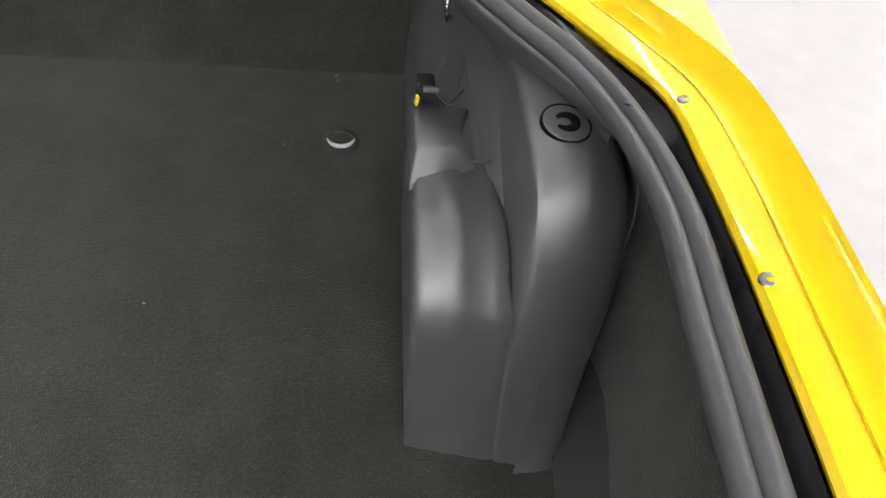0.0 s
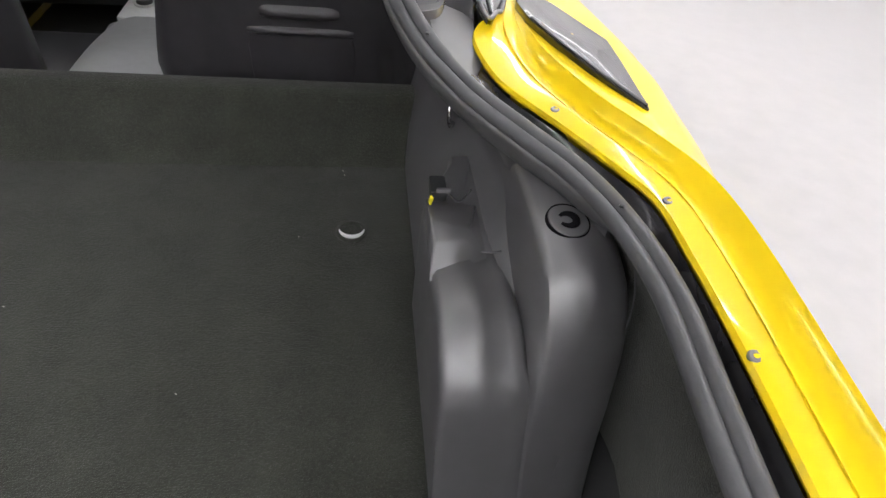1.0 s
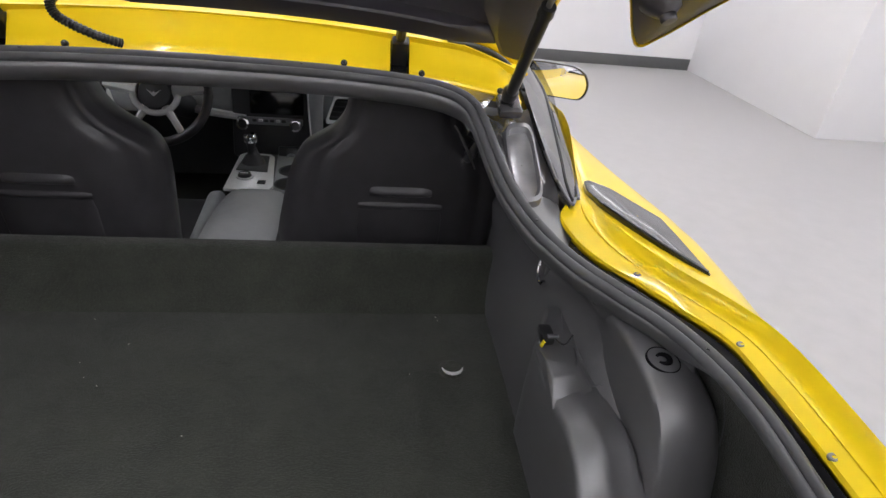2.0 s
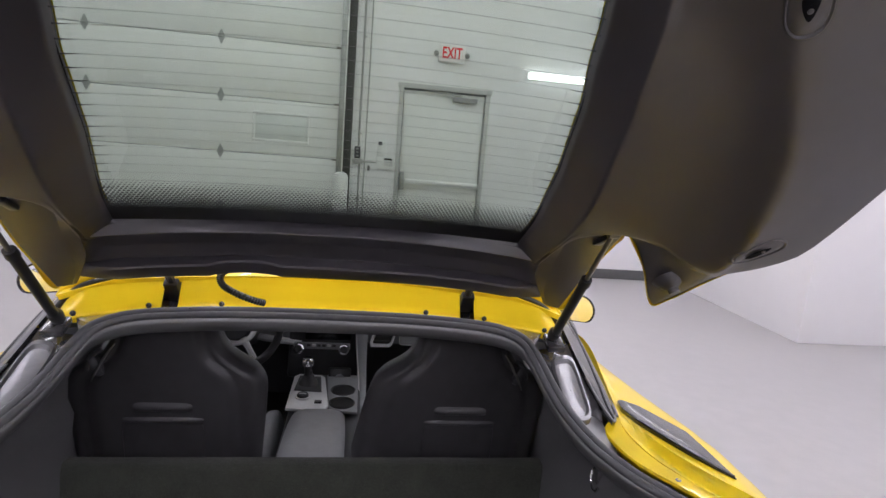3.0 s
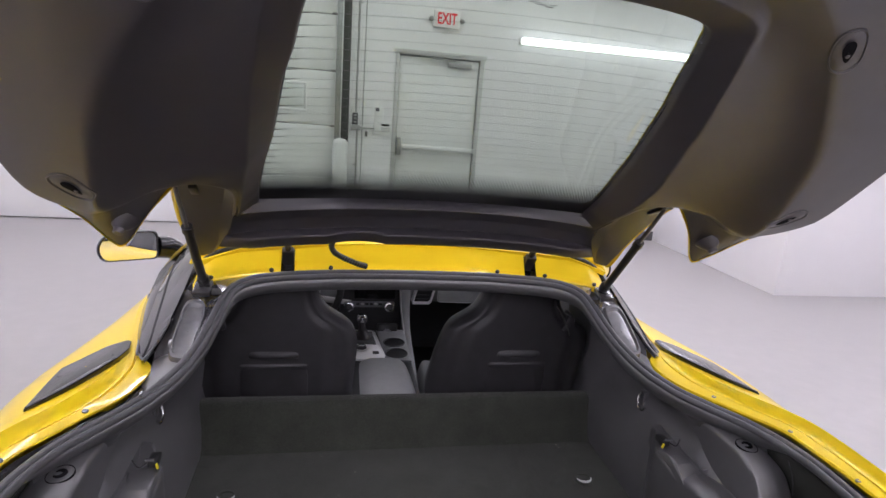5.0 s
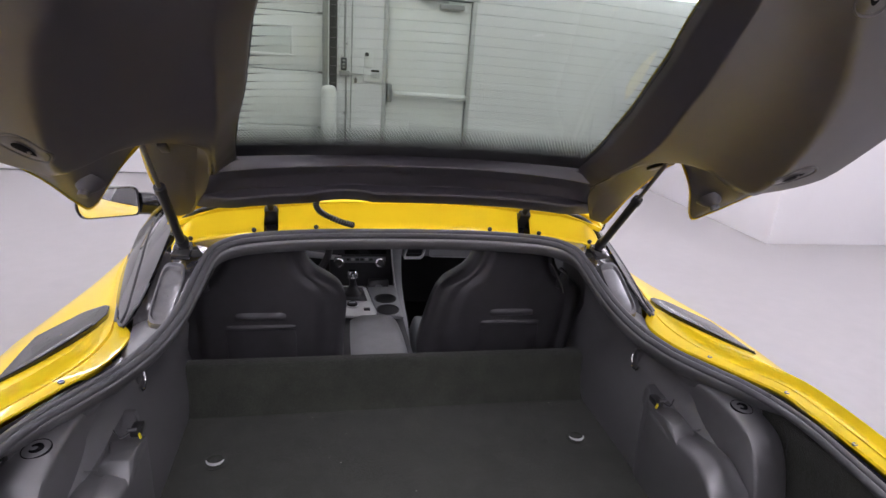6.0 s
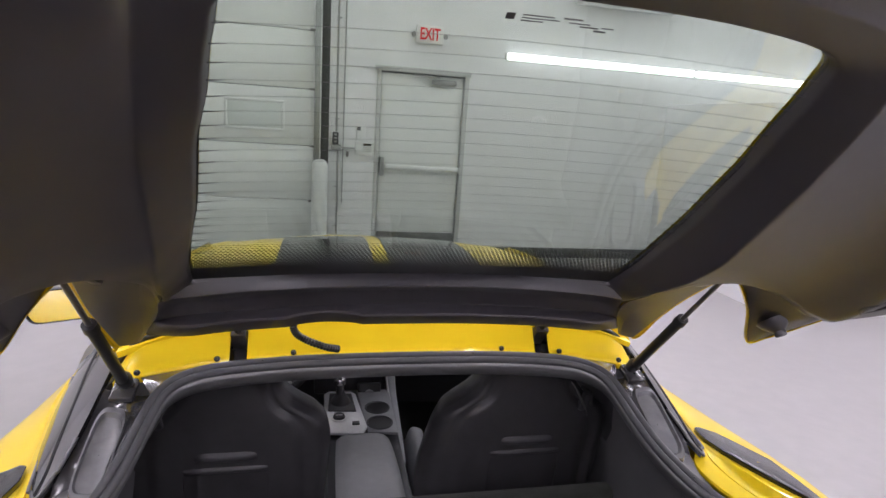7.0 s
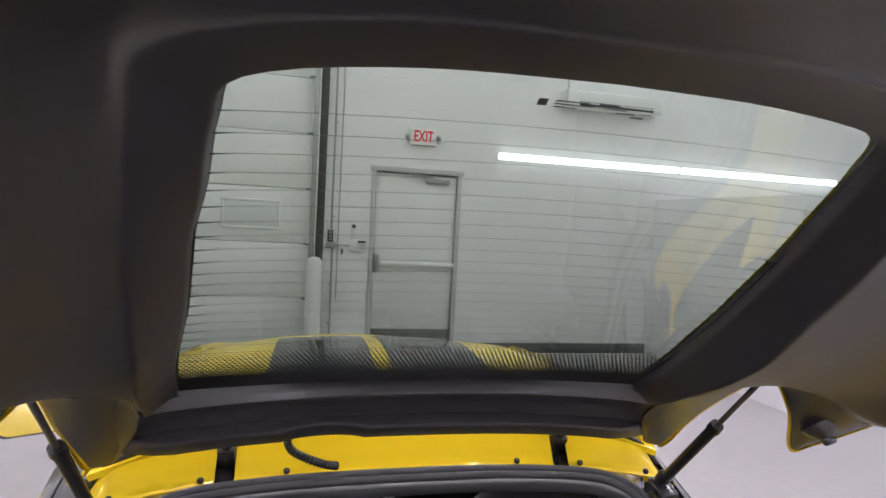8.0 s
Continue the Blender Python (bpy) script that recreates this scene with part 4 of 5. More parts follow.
def hatch_part(name, bm, material, parent, label="", angle=40):
    for v in bm.verts:
        v.co.x += float(np.interp(v.co.y, [0.3, 0.66, 1.0, 1.3], [0.036, 0.035, 0.028, 0.0]))
    bmesh.ops.transform(bm, matrix=OPEN, verts=bm.verts)
    return part(name, bm, material, parent, label, angle)


def rounded(pts, r):
    """A polyline with its corners rounded off."""
    out = [pts[0]]
    for a, b, c in zip(pts, pts[1:], pts[2:]):
        d0, d1 = (a - b), (c - b)
        q0, q1 = b + d0.normalized() * min(r, d0.length * 0.45), b + d1.normalized() * min(r, d1.length * 0.45)
        for k in (0, 0.33, 0.67, 1):
            out.append((q0.lerp(b, k)).lerp(b.lerp(q1, k), k))
    out.append(pts[-1])
    return out


rows, tops = [], []
for i in range(len(RL[0])):
    g, f, w, c, l, e = (RL[k][i] for k in (0, 1, 2, 3, 4, 6))
    lip = g.lerp(f, 0.07) + Vector((0, 0, -0.012 if g.y < 1.2 else -0.006))
    band = g.lerp(f, 0.90) + Vector((0, 0, -0.005 if g.y < 1.2 else -0.002))
    side = min(1.0, max(0.0, (c.y - 0.60) / 0.12)) * min(1.0, max(0.0, (abs(c.x) - 0.43) / 0.04)) if c.y > 0.9 else min(1.0, max(0.0, (c.y - 0.60) / 0.12))
    # from the band the panel steps up, then falls ever more steeply to its outer ridge
    top = f.lerp(c, 0.08)
    top.z = f.z
    w = w.lerp(top, side)
    foot = f.lerp(w, 0.45) + Vector((0, 0, (0.001 if g.y < 1.2 else 0.010) * (1 - side)))
    tops.append(w)
    fall = []
    for j in range(1, 14):
        k = j / 14
        q = w.lerp(c, k)
        q.z = q.z * (1 - side) + side * (w.z + (c.z - w.z) * (0.15 * k + 0.85 * k * k * k))
        fall.append(q)
    l = l + Vector((0, 0, -0.020 * min(1.0, max(0.0, (1.00 - c.y) / 0.1))))
    horn = min(1.0, max(0.0, (abs(l.x) - 0.49) / 0.03)) * min(1.0, max(0.0, (0.70 - abs(l.x)) / 0.05)) * (1.0 if 1.0 < l.y < 1.14 else 0.0)
    inner = rounded([g + Vector((0, 0, 0.004)), lip, band, f, foot, w, fall[0]], 0.004)
    ridge = rounded([fall[-2], c, c.lerp(l, 0.4)], 0.014)
    rim = rounded([c.lerp(l, 0.6), l, l + 0.10 * (e - l) + Vector((0, 0, 0.012 * horn)), e], 0.004)
    rows.append(inner + fall[1:-2] + ridge + rim)
trim_bm = loft(rows, closed_u=True)
bmesh.ops.triangulate(trim_bm, faces=trim_bm.faces[:])
surface = BVHTree.FromBMesh(trim_bm)
hatch = hatch_part("hatch", trim_bm, HATCH_TRIM, car, "open hatch with black plastic inner trim", 60)
rows = []
for i in range(len(RL[0])):
    g, f, w, c, l, e = (RL[k][i] for k in range(6))
    z0, z1 = g.z + 0.0085, e.z + 0.012
    mids = []
    t = tops[i]
    for q, k in ((f + Vector((0, 0, 0.02)), 0.3), (t + Vector((0, 0, 0.012)), 0.4), (t.lerp(c, 0.5) + Vector((0, 0, 0.03)), 0.6), (c, 0.75), (l, 0.93)):
        mids.append(Vector((q.x, q.y, max(z0 + (z1 - z0) * k + 0.05 * k * (1 - k), q.z + 0.012))))
    out = (e - l).normalized()
    rows.append([g + Vector((0, 0, 0.0085)), *mids, e + Vector((0, 0, 0.011)), e + out * 0.006 + Vector((0, 0, 0.005)), e + out * 0.0065 + Vector((0, 0, -0.001)), e + out * 0.003 + Vector((0, 0, -0.003))])
hatch_part("hatch_skin", loft(rows, closed_u=True), YELLOW, hatch, "glossy yellow hatch outer skin", 50)
def sag(x):
    """How the front of the hatch falls back towards its sides."""
    k = (x / 0.457) ** 2
    return 0.028 * k, -0.014 * k * k - 0.003 * k


rows = []
for i in range(61):
    k = -1 + i / 30
    dy, dz = sag(0.433 * k)
    over = Vector((0, 0, -0.0005))
    top = Vector((0.388 * k, 1.2415 + 0.008 * k * k, 1.150 + dz * 0.75)) + over
    low = Vector((0.433 * k, 1.246 + dy * 1.35, 1.1235 + dz * 0.6)) + over
    rows.append([top + Vector((0, 0.004, 0.012)), top, top.lerp(low, 0.5) + Vector((0, -0.0012, -0.0008)), low + Vector((0, -0.002, 0.0015)), low, low + Vector((0, 0.003, 0.001)), low + Vector((0, 0.010, 0.018))])
hatch_part("glass_bar", loft(rows, caps=True), HATCH_TRIM, hatch, "black plastic bar below the glass", 35)
rows = []
for i in range(81):
    k = -1 + i / 40
    x = 0.476 * k
    dy, dz = sag(x)
    end = max(0.0, (abs(k) - 0.82) / 0.18) ** 1.5
    lift = max(0.0, math.sin(math.pi * (x + 0.222) / 0.135)) ** 0.6 if -0.222 < x < -0.087 else 0.0
    arch = Vector((0, -0.004, 0.008)) * lift
    tail = Vector((0, 0.012 * end, 0.006 * end))
    back = Vector((x, 1.352 + dy, 1.150 + dz)) + tail + arch * 0.3
    lip = Vector((x, 1.3515 + dy, 1.1245 + dz)).lerp(back, 0.92 * end) + tail * 0.5 + arch
    toe = Vector((x, 1.390 + dy, 1.127 + dz)).lerp(back, 0.45 * end) + tail + arch * 0.8
    rows.append([back + Vector((0, 0.006, 0.014)), back, back.lerp(lip, 0.5) + Vector((0, -0.002, 0)), lip + Vector((0, -0.0005, 0.003)), lip + Vector((0, 0.003, 0)), lip.lerp(toe, 0.5) + Vector((0, 0, -0.0015)), toe, toe + Vector((0, 0.002, 0.003)), toe + Vector((0, -0.004, 0.018))])
hatch_part("visor", loft(rows, caps=True), HATCH_TRIM, hatch, "black plastic visor along the hinge edge", 35)
# glass: a slab bowed a little, trimmed to the opening
def on_glass(k, v, lift=0.0):
    """A point of the closed glass: k across (-1 to 1 at the opening's sides), v along it."""
    hw = float(np.interp(v, [0.62, 0.70, 0.97, 1.10, 1.30], [0.287, 0.297, 0.343, 0.364, 0.384]))
    z = float(np.interp(v, [0.60, 0.70, 0.85, 1.03, 1.17, 1.25, 1.34], [1.005, 1.026, 1.0575, 1.095, 1.124, 1.141, 1.159]))
    x = hw * k
    dy, dz = crown(x, v, hw)
    if abs(k) > 1:
        dz = -0.10 * (abs(k) - 1)
    return Vector((x, v + dy, z + dz + 0.004 + lift))


gl = hatch_part("hatch_glass", thick(loft([[on_glass(-1.07 + 2.14 * j / 30, 0.615 + 0.67 * i / 26) for j in range(31)] for i in range(27)]), 0.004), GLASS, hatch, "tinted rear hatch glass", 60)
gl.visible_shadow = False


def wire_strip(v, w, n=28):
    bm = loft([[on_glass(-1.02 + 2.04 * i / n, v - w, -0.0065), on_glass(-1.02 + 2.04 * i / n, v + w, -0.0065)] for i in range(n + 1)])
    for s in (1, -1):
        bm.faces.new([bm.verts.new(on_glass(s * a, v + b, -0.0067)) for a, b in ((1.02, -0.0020), (1.02, 0.0020), (0.93, 0.0003))])
    return bm


for i in range(21):
    hatch_part("heating_wire", wire_strip(0.690 + 0.0226 * i, 0.00024), WIRE, gl, "thin dark heating wire", 60)
# frit: rows of dots that shrink away from a solid border
bm = bmesh.new()
for j in range(15):
    v = 1.208 - 0.0062 * j
    r = 0.0043 * (1 - j / 15.5) ** 0.6
    for i in range(-54, 55):
        k = (i + (0.5 if j % 2 else 0)) / 53.5
        if abs(k) < 1.02:
            c = on_glass(k, v, -0.0064)
            e1, e2 = (on_glass(k + 0.01, v, -0.0064) - c).normalized(), (on_glass(k, v + 0.004, -0.0064) - c).normalized()
            bm.faces.new([bm.verts.new(c + r * (math.cos(a) * e1 + math.sin(a) * e2)) for a in (0, 1.0472, 2.0944, 3.1416, 4.1888, 5.236)])
dots = hatch_part("frit_dots", bm, FRIT, gl, "rows of black frit dots")
dots["kind"] = "stuff"
hatch_part("frit_band", loft([[on_glass(-1.06 + 2.12 * i / 40, v, -0.0064) for v in (1.204, 1.24, 1.28)] for i in range(41)]), FRIT, gl, "solid black frit border")
for s in (1, -1):
    hatch_part("side_border", loft([[on_glass(s * k, 0.62 + 0.66 * i / 24, -0.0064) for k in (1.0, 1.03, 1.065)] for i in range(25)]), FRIT, gl, "solid black frit border")
# maker's mark on the glass: plain bars
mk = bmesh.new()
for k0, k1, v, w in ((-0.17, -0.142, 0.663, 0.0034), (-0.12, -0.02, 0.6605, 0.0006), (-0.12, 0.0, 0.6635, 0.0006), (-0.12, -0.05, 0.6665, 0.0006), (0.01, 0.07, 0.660, 0.0008), (0.03, 0.10, 0.664, 0.0006), (0.07, 0.13, 0.667, 0.0007), (0.12, 0.16, 0.670, 0.0009), (0.14, 0.18, 0.666, 0.0006)):
    mk.faces.new([mk.verts.new(on_glass(k, v + q, -0.0066)) for k, q in ((k0, -w), (k1, -w), (k1, w), (k0, w))])
hatch_part("glass_mark", mk, WIRE, gl, "small dark printed glass mark")


def keyhole(x, y, turn, size=1.0):
    """An oval socket with a keyhole slot in the hatch trim, its shade painted dark."""
    at, nrm, _, _ = surface.ray_cast(Vector((x, y, 0.5)), Vector((0, 0, 1)))
    nrm = nrm if nrm.z < 0 else -nrm
    x, y, z = at
    q = Vector((0, 0, 1)).rotation_difference(Vector(nrm)).to_matrix().to_4x4()
    m = Matrix.Translation((x, y, z)) @ q @ Matrix.Rotation(radians(turn), 4, "Z") @ Matrix.Scale(size, 4)
    ov = [(0.036 * math.copysign(abs(math.cos(t)) ** 0.7, math.cos(t)), 0.020 * math.copysign(abs(math.sin(t)) ** 0.8, math.sin(t))) for t in [2 * math.pi * i / 28 for i in range(28)]]
    down = -Vector(nrm).normalized()

    def lay(a, c, d):
        p = m @ Vector((a, c, 0))
        hit = surface.ray_cast(p - 0.03 * down, down, 0.08)[0]
        return (hit if hit else p) - d * down

    rows = [[lay(a * f, c * f, d) for a, c in ov] for f, d in ((1.12, -0.004), (1.10, 0.0008), (1.05, 0.0018), (1.0, 0.0012), (0.96, -0.0008), (0.90, 0.0006), (0.6, 0.0008), (0.3, 0.0008), (0.02, 0.0008))]
    k = hatch_part("socket", loft(rows, closed_v=True), HATCH_TRIM, hatch, "oval keyhole socket")
    ov2 = [(0.019 * math.cos(t) - 0.001, (0.0080 - 0.003 * math.cos(t)) * math.sin(t)) for t in [2 * math.pi * i / 20 for i in range(20)]]
    rows = [[lay(a * f, c * f, d) for a, c in ov2] for f, d in ((1.0, 0.0030), (0.6, 0.0034), (0.02, 0.0034))]
    hatch_part("slot", loft(rows, closed_v=True), SLOT_SHADE, k, "keyhole slot painted dark as shade")
    hatch_part("pin", lathe([(0.001, 0.0), (0.0030, 0.002), (0.0030, 0.0042), (0.0018, 0.005), (0.001, 0.0051)], m @ Vector((0.006, 0, 0.0)), m.to_3x3() @ Vector((0, 0, 1)), 12), HATCH_TRIM, k)


for s in (1, -1):
    keyhole(s * 0.632, 0.995, s * 35)
    keyhole(s * 0.450, 0.632, s * 46)
    # rubber buffer under the horn and yellow flange plate by the strut
    hatch_part("buffer", lathe([(0.001, -0.012), (0.028, -0.010), (0.022, 0.000), (0.014, 0.008), (0.0095, 0.012), (0.0095, 0.019), (0.008, 0.021), (0.001, 0.0215)], (s * 0.604, 1.160, 0.993), (s * 0.15, 0.1, -1), 18), HATCH_TRIM, hatch, "black rubber buffer")
lt = hatch_part("latch_plate", box((0.12, 0.06, 0.010), (0.0, 0.47, 0.902), 0.004), DARK_METAL, hatch, "dark steel latch plate")
hatch_part("latch_loop", tube(catmull([(-0.046, 0.50, 0.900), (-0.038, 0.506, 0.896), (-0.018, 0.511, 0.893), (-0.002, 0.517, 0.892), (0.006, 0.515, 0.893), (0.010, 0.498, 0.900)], 4), 0.0026, 8), DARK_METAL, lt, "steel striker loop")
for s in (1, -1):
    corners = [Vector((s * (0.292 + 0.055 * a), 0.452 + 0.045 * c, 0)) for a, c in ((-1, -1), (1, -0.8), (1, 1), (-1, 0.9))]
    mid = sum(corners, Vector()) / 4
    loop4 = rounded_loop(corners, 0.014)
    pk = loft([[mid.lerp(p, f) + Vector((0, 0, z)) for p in loop4] for f, z in ((1.06, 0.922), (1.06, 0.908), (1.0, 0.905), (0.92, 0.908), (0.86, 0.930), (0.5, 0.934), (0.02, 0.934))], closed_v=True)
    pocket = hatch_part("pull_pocket", pk, HATCH_TRIM, hatch, "recessed black pull pocket")
    # Dark sheet over the trim floor paints the pocket's shade.
    hatch_part("pocket_shade", loft([[mid.lerp(p, f) + Vector((0, 0, 0.929)) for p in loop4] for f in (0.84, 0.4, 0.02)], closed_v=True), SLOT_SHADE, pocket, "dark sheet for the shade in the pocket")

for s in (1, -1):
    arm_rows, edge = [], []
    for y, xf, zf, xi, zi, xo, zo in ((1.10, 0.412, 1.045, 0.432, 1.066, 0.510, 1.058), (1.157, 0.415, 1.066, 0.438, 1.086, 0.526, 1.081), (1.25, 0.424, 1.103, 0.450, 1.104, 0.534, 1.101), (1.34, 0.440, 1.124, 0.465, 1.115, 0.534, 1.111), (1.400, 0.466, 1.128, 0.477, 1.121, 0.531, 1.115), (1.447, 0.490, 1.126, 0.500, 1.122, 0.527, 1.117)):
        mid = (0.5 * (xi + xo), 0.5 * (zi + zo) - 0.0015)
        arm_rows.append([(s * xf, y - 0.004, zf + 0.004), (s * xf, y - 0.002, zf), (s * (xi - 0.001), y, zi), (s * (xi + 0.001), y, zi), (s * mid[0], y, mid[1]), (s * (xo - 0.002), y, zo), (s * xo, y, zo + 0.001), (s * xo, y, zo + 0.012)])
        edge.append((s * (xo + 0.0035), y, zo + 0.005))
    arm_part = hatch_part("side_arm", loft([list(c) for c in zip(*[catmull(c, 3) for c in zip(*arm_rows)])]), HATCH_TRIM, hatch, "dark hatch side arm with yellow edge", 20)
    hatch_part("paint_edge", tube(catmull(edge, 4), 0.0042, 8), YELLOW, arm_part, "yellow painted edge")
    hatch_part("bracket", box((0.016, 0.050, 0.010), (s * 0.492, 1.150, 1.074), 0.003, m=pose(0, 0, 0, 25, 0, 0)), STRUT, arm_part, "small black strut bracket")

# corrugated cable sleeve from hatch to header
cp = catmull([(-0.200, 1.440, 1.204), (-0.2145, 1.420, 1.192), (-0.209, 1.412, 1.174), (-0.186, 1.411, 1.159), (-0.150, 1.415, 1.143), (-0.126, 1.430, 1.132)], 12)
part("cable_sleeve", tube(cp, [0.0064 + 0.0016 * (i % 2) for i in range(len(cp))], 10), STRUT, car, "black corrugated cable sleeve", 20)

# ---- load space ----
FZ = 0.652
rows = []
for i in range(25):
    y = 0.14 + (1.352 - 0.14) * i / 24
    rows.append([(x, y, FZ + 0.0025 * math.sin(9 * x + 3) * math.sin(7 * y)) for x in [-0.72 + 1.44 * j / 24 for j in range(25)]])
lf = part("load_floor", thick(loft(rows), 0.02), CARPET, car, "black ribbed carpet load floor")
rows = []
for j in range(31):
    x = -0.56 + 1.12 * j / 30
    w = 0.002 * math.sin(8 * x + 1)
    rows.append([(x, 1.345, FZ + 0.0), (x, 1.362 + w, FZ + 0.012), (x, 1.378 + w, 0.69), (x, 1.396 + w, 0.725), (x, 1.408 + w, 0.748), (x, 1.418 + w, 0.757), (x, 1.434, 0.760), (x, 1.452, 0.755), (x, 1.462, 0.735), (x, 1.463, 0.45)])
part("bulkhead", loft(rows), CARPET, car, "black carpeted bulkhead behind the seats")
part("tail_wall", box((1.1, 0.02, 0.30), (0, 0.14, 0.80), 0.006), CARPET, car)


def tie_down(s):
    c = Vector((s * 0.430, 1.178, FZ + 0.002))
    t = part("tie_down", lathe([(0.001, 0.0), (0.024, 0.0), (0.0245, 0.003), (0.022, 0.0055), (0.018, 0.006), (0.016, 0.003), (0.001, 0.0025)], c, None, 28), CARPET, lf, "round black tie-down cup")
    arc = [c + Vector((0.019 * math.cos(a), 0.002 + 0.019 * math.sin(a), 0.0075)) for a in [math.pi * 1.06 + math.pi * 0.88 * i / 14 for i in range(15)]]
    part("loop", tube(arc, [0.0010 + 0.0022 * math.sin(math.pi * i / 14) for i in range(15)], 8), SILVER, lf, "chrome tie-down loop")


for s in (1, -1):
    tie_down(s)
for i in range(14):
    x, y = random.uniform(-0.45, 0.5), random.uniform(0.62, 1.34)
    a = random.uniform(0, math.pi)
    d = Vector((math.cos(a), math.sin(a), 0)) * random.uniform(0.0006, 0.0018)
    part("lint", tube([Vector((x, y, FZ + 0.0048)) - d, Vector((x, y, FZ + 0.0055)), Vector((x, y, FZ + 0.005)) + d], 0.0006, 5), LINT, lf)


def side_trim(s):
    """The moulded side panel with its post, ramp and recess."""
    near = half[: int(count * 0.75)]
    # wall from the bulkhead back behind the post, up to the rolled edge
    rows = []
    for y in (1.47, 1.42, 1.36, 1.30, 1.24, 1.18, 1.12, 1.06, 1.0, 0.95, 0.90):
        lip = min((p for p in near if p.x > 0.33 or y > 1.40), key=lambda p: abs(p.y - y) + 0.2 * max(0, 0.40 - p.x))
        k = min(1, max(0, (y - 0.98) / 0.25))
        wx = 0.592 + 0.020 * (1 - k)
        if y > 1.38:
            wx = 0.575 - 0.3 * (y - 1.38)
        grow = 0.08 * (1 - min(1, max(0, (y - 0.85) / 0.15)))
        rows.append([(s * 0.524, y, FZ - 0.01), (s * 0.530, y, 0.70), (s * (0.545 + 0.01 * (1 - k)), y, 0.78), (s * (wx - 0.012 + grow * 0.5), y, 0.85), (s * (wx + grow), y, 0.885), (s * (max(lip.x + 0.012, wx - 0.01) + grow * 0.2), y, max(0.90, lip.z - 0.060)), (s * (lip.x + 0.014), y, lip.z - 0.040), (s * (lip.x + 0.016), y, lip.z - 0.02)])
    cols = [catmull(c, 3) for c in zip(*rows)]
    wall = part("side_trim", thick(loft(list(zip(*cols))), 0.004), TRIM, car, "moulded black plastic load-space side trim", 50)
    # one moulding: low inner ramp and tall outer post, which run together towards the floor
    low = [(1.12, 0.842), (1.06, 0.840), (1.0, 0.836), (0.955, 0.832), (0.92, 0.838), (0.88, 0.844), (0.845, 0.838), (0.818, 0.820), (0.797, 0.790), (0.781, 0.745), (0.766, 0.70), (0.748, FZ - 0.008)]
    high = [(1.12, 0.912), (1.06, 0.915), (1.0, 0.919), (0.955, 0.9205), (0.92, 0.9185), (0.88, 0.9135), (0.848, 0.900), (0.822, 0.866), (0.800, 0.812), (0.778, 0.752), (0.752, 0.70), (0.716, FZ - 0.008)]
    rows = []
    for a, c in zip(catmull([(u, v, 0) for u, v in low], 4), catmull([(u, v, 0) for u, v in high], 4)):
        gap = min(1.0, max(0.0, (c.y - a.y - 0.008) / 0.045))
        fl = max(0.0, min(1.0, (a.y - FZ) / 0.16))
        hi = max(0.0, min(1.0, (c.y - FZ) / 0.22))
        outer = 0.693 - 0.031 * (1 - hi) ** 1.5
        push = 0.040 * min(1.0, max(0.0, (a.x - 1.035) / 0.075))
        row = [(s * (0.513 + push), a.x + 0.006, FZ - 0.012), (s * (0.512 + push), a.x + 0.003, FZ + (a.y - FZ) * 0.5)]
        for x, dy, dz in ((0.5125, 0, -0.014), (0.515, 0, -0.005), (0.520, 0, -0.001), (0.545, 0, 0.001), (0.557, 0, 0.0), (0.5605, 0, -0.0035), (0.580, 0, -0.005), (0.592, 0, -0.008), (0.598, 0.002, -0.016)):
            w = (1 - gap) * (x - 0.512) / 0.15
            p = a.lerp(c, w)
            row.append((s * (x + push * max(0.0, (0.60 - x) / 0.0875)), p.x + dy, p.y + dz * fl * (0.4 + 0.6 * gap if x > 0.559 else 1.0)))
        for x, dy, dz in ((0.6005, 0.004, -0.030), (0.6015, 0.001, -0.010), (0.604, 0, -0.003), (0.609, 0, -0.0005), (0.632, 0, 0.002)):
            w = gap + (1 - gap) * (x - 0.512) / 0.15
            p = a.lerp(c, w)
            row.append((s * x, p.x + dy * gap, p.y + dz * gap))
        for k, dy, dz in ((0.045, 0.0, 0.0), (0.024, 0.002, -0.004), (0.010, 0.007, -0.016), (0.003, 0.016, -0.036), (0.0, 0.030, -0.070), (-0.002, 0.060, -0.13)):
            row.append((s * (outer - k), c.x + dy * (0.3 + 0.7 * hi), max(FZ - 0.012, c.y + dz * hi)))
        rows.append(row)
    pt = part("post", loft(rows), TRIM, wall, "moulded ramp and post with soft crease", 45)
    # raised wedge on the ramp
    bm = bmesh.new()
    v = [bm.verts.new(p) for p in ((s * 0.5125, 0.930, 0.834), (s * 0.573, 0.958, 0.833), (s * 0.5165, 0.992, 0.851), (s * 0.560, 0.982, 0.847), (s * 0.519, 0.958, 0.850), (s * 0.552, 0.965, 0.847), (s * 0.575, 1.03, 0.838), (s * 0.5165, 1.04, 0.839), (s * 0.5128, 0.94, 0.78), (s * 0.5135, 1.04, 0.78), (s * 0.585, 1.03, 0.80))]
    for f in ((0, 1, 5, 4), (4, 5, 3, 2), (1, 3, 5), (0, 4, 2), (2, 3, 6, 7), (0, 2, 7, 9, 8), (1, 3, 6, 10)):
        bm.faces.new([v[i] for i in f])
    bmesh.ops.bevel(bm, geom=[e for e in bm.edges if len(e.link_faces) == 2], offset=0.0025, segments=2, affect="EDGES", profile=0.5)
    part("wedge", bm, TRIM, wall, "", 35)
    part("seam", tube(catmull([(s * 0.571, 0.9575, 0.8352), (s * 0.585, 0.959, 0.833), (s * 0.602, 0.962, 0.834)], 4), 0.0012, 6), TRIM, wall)
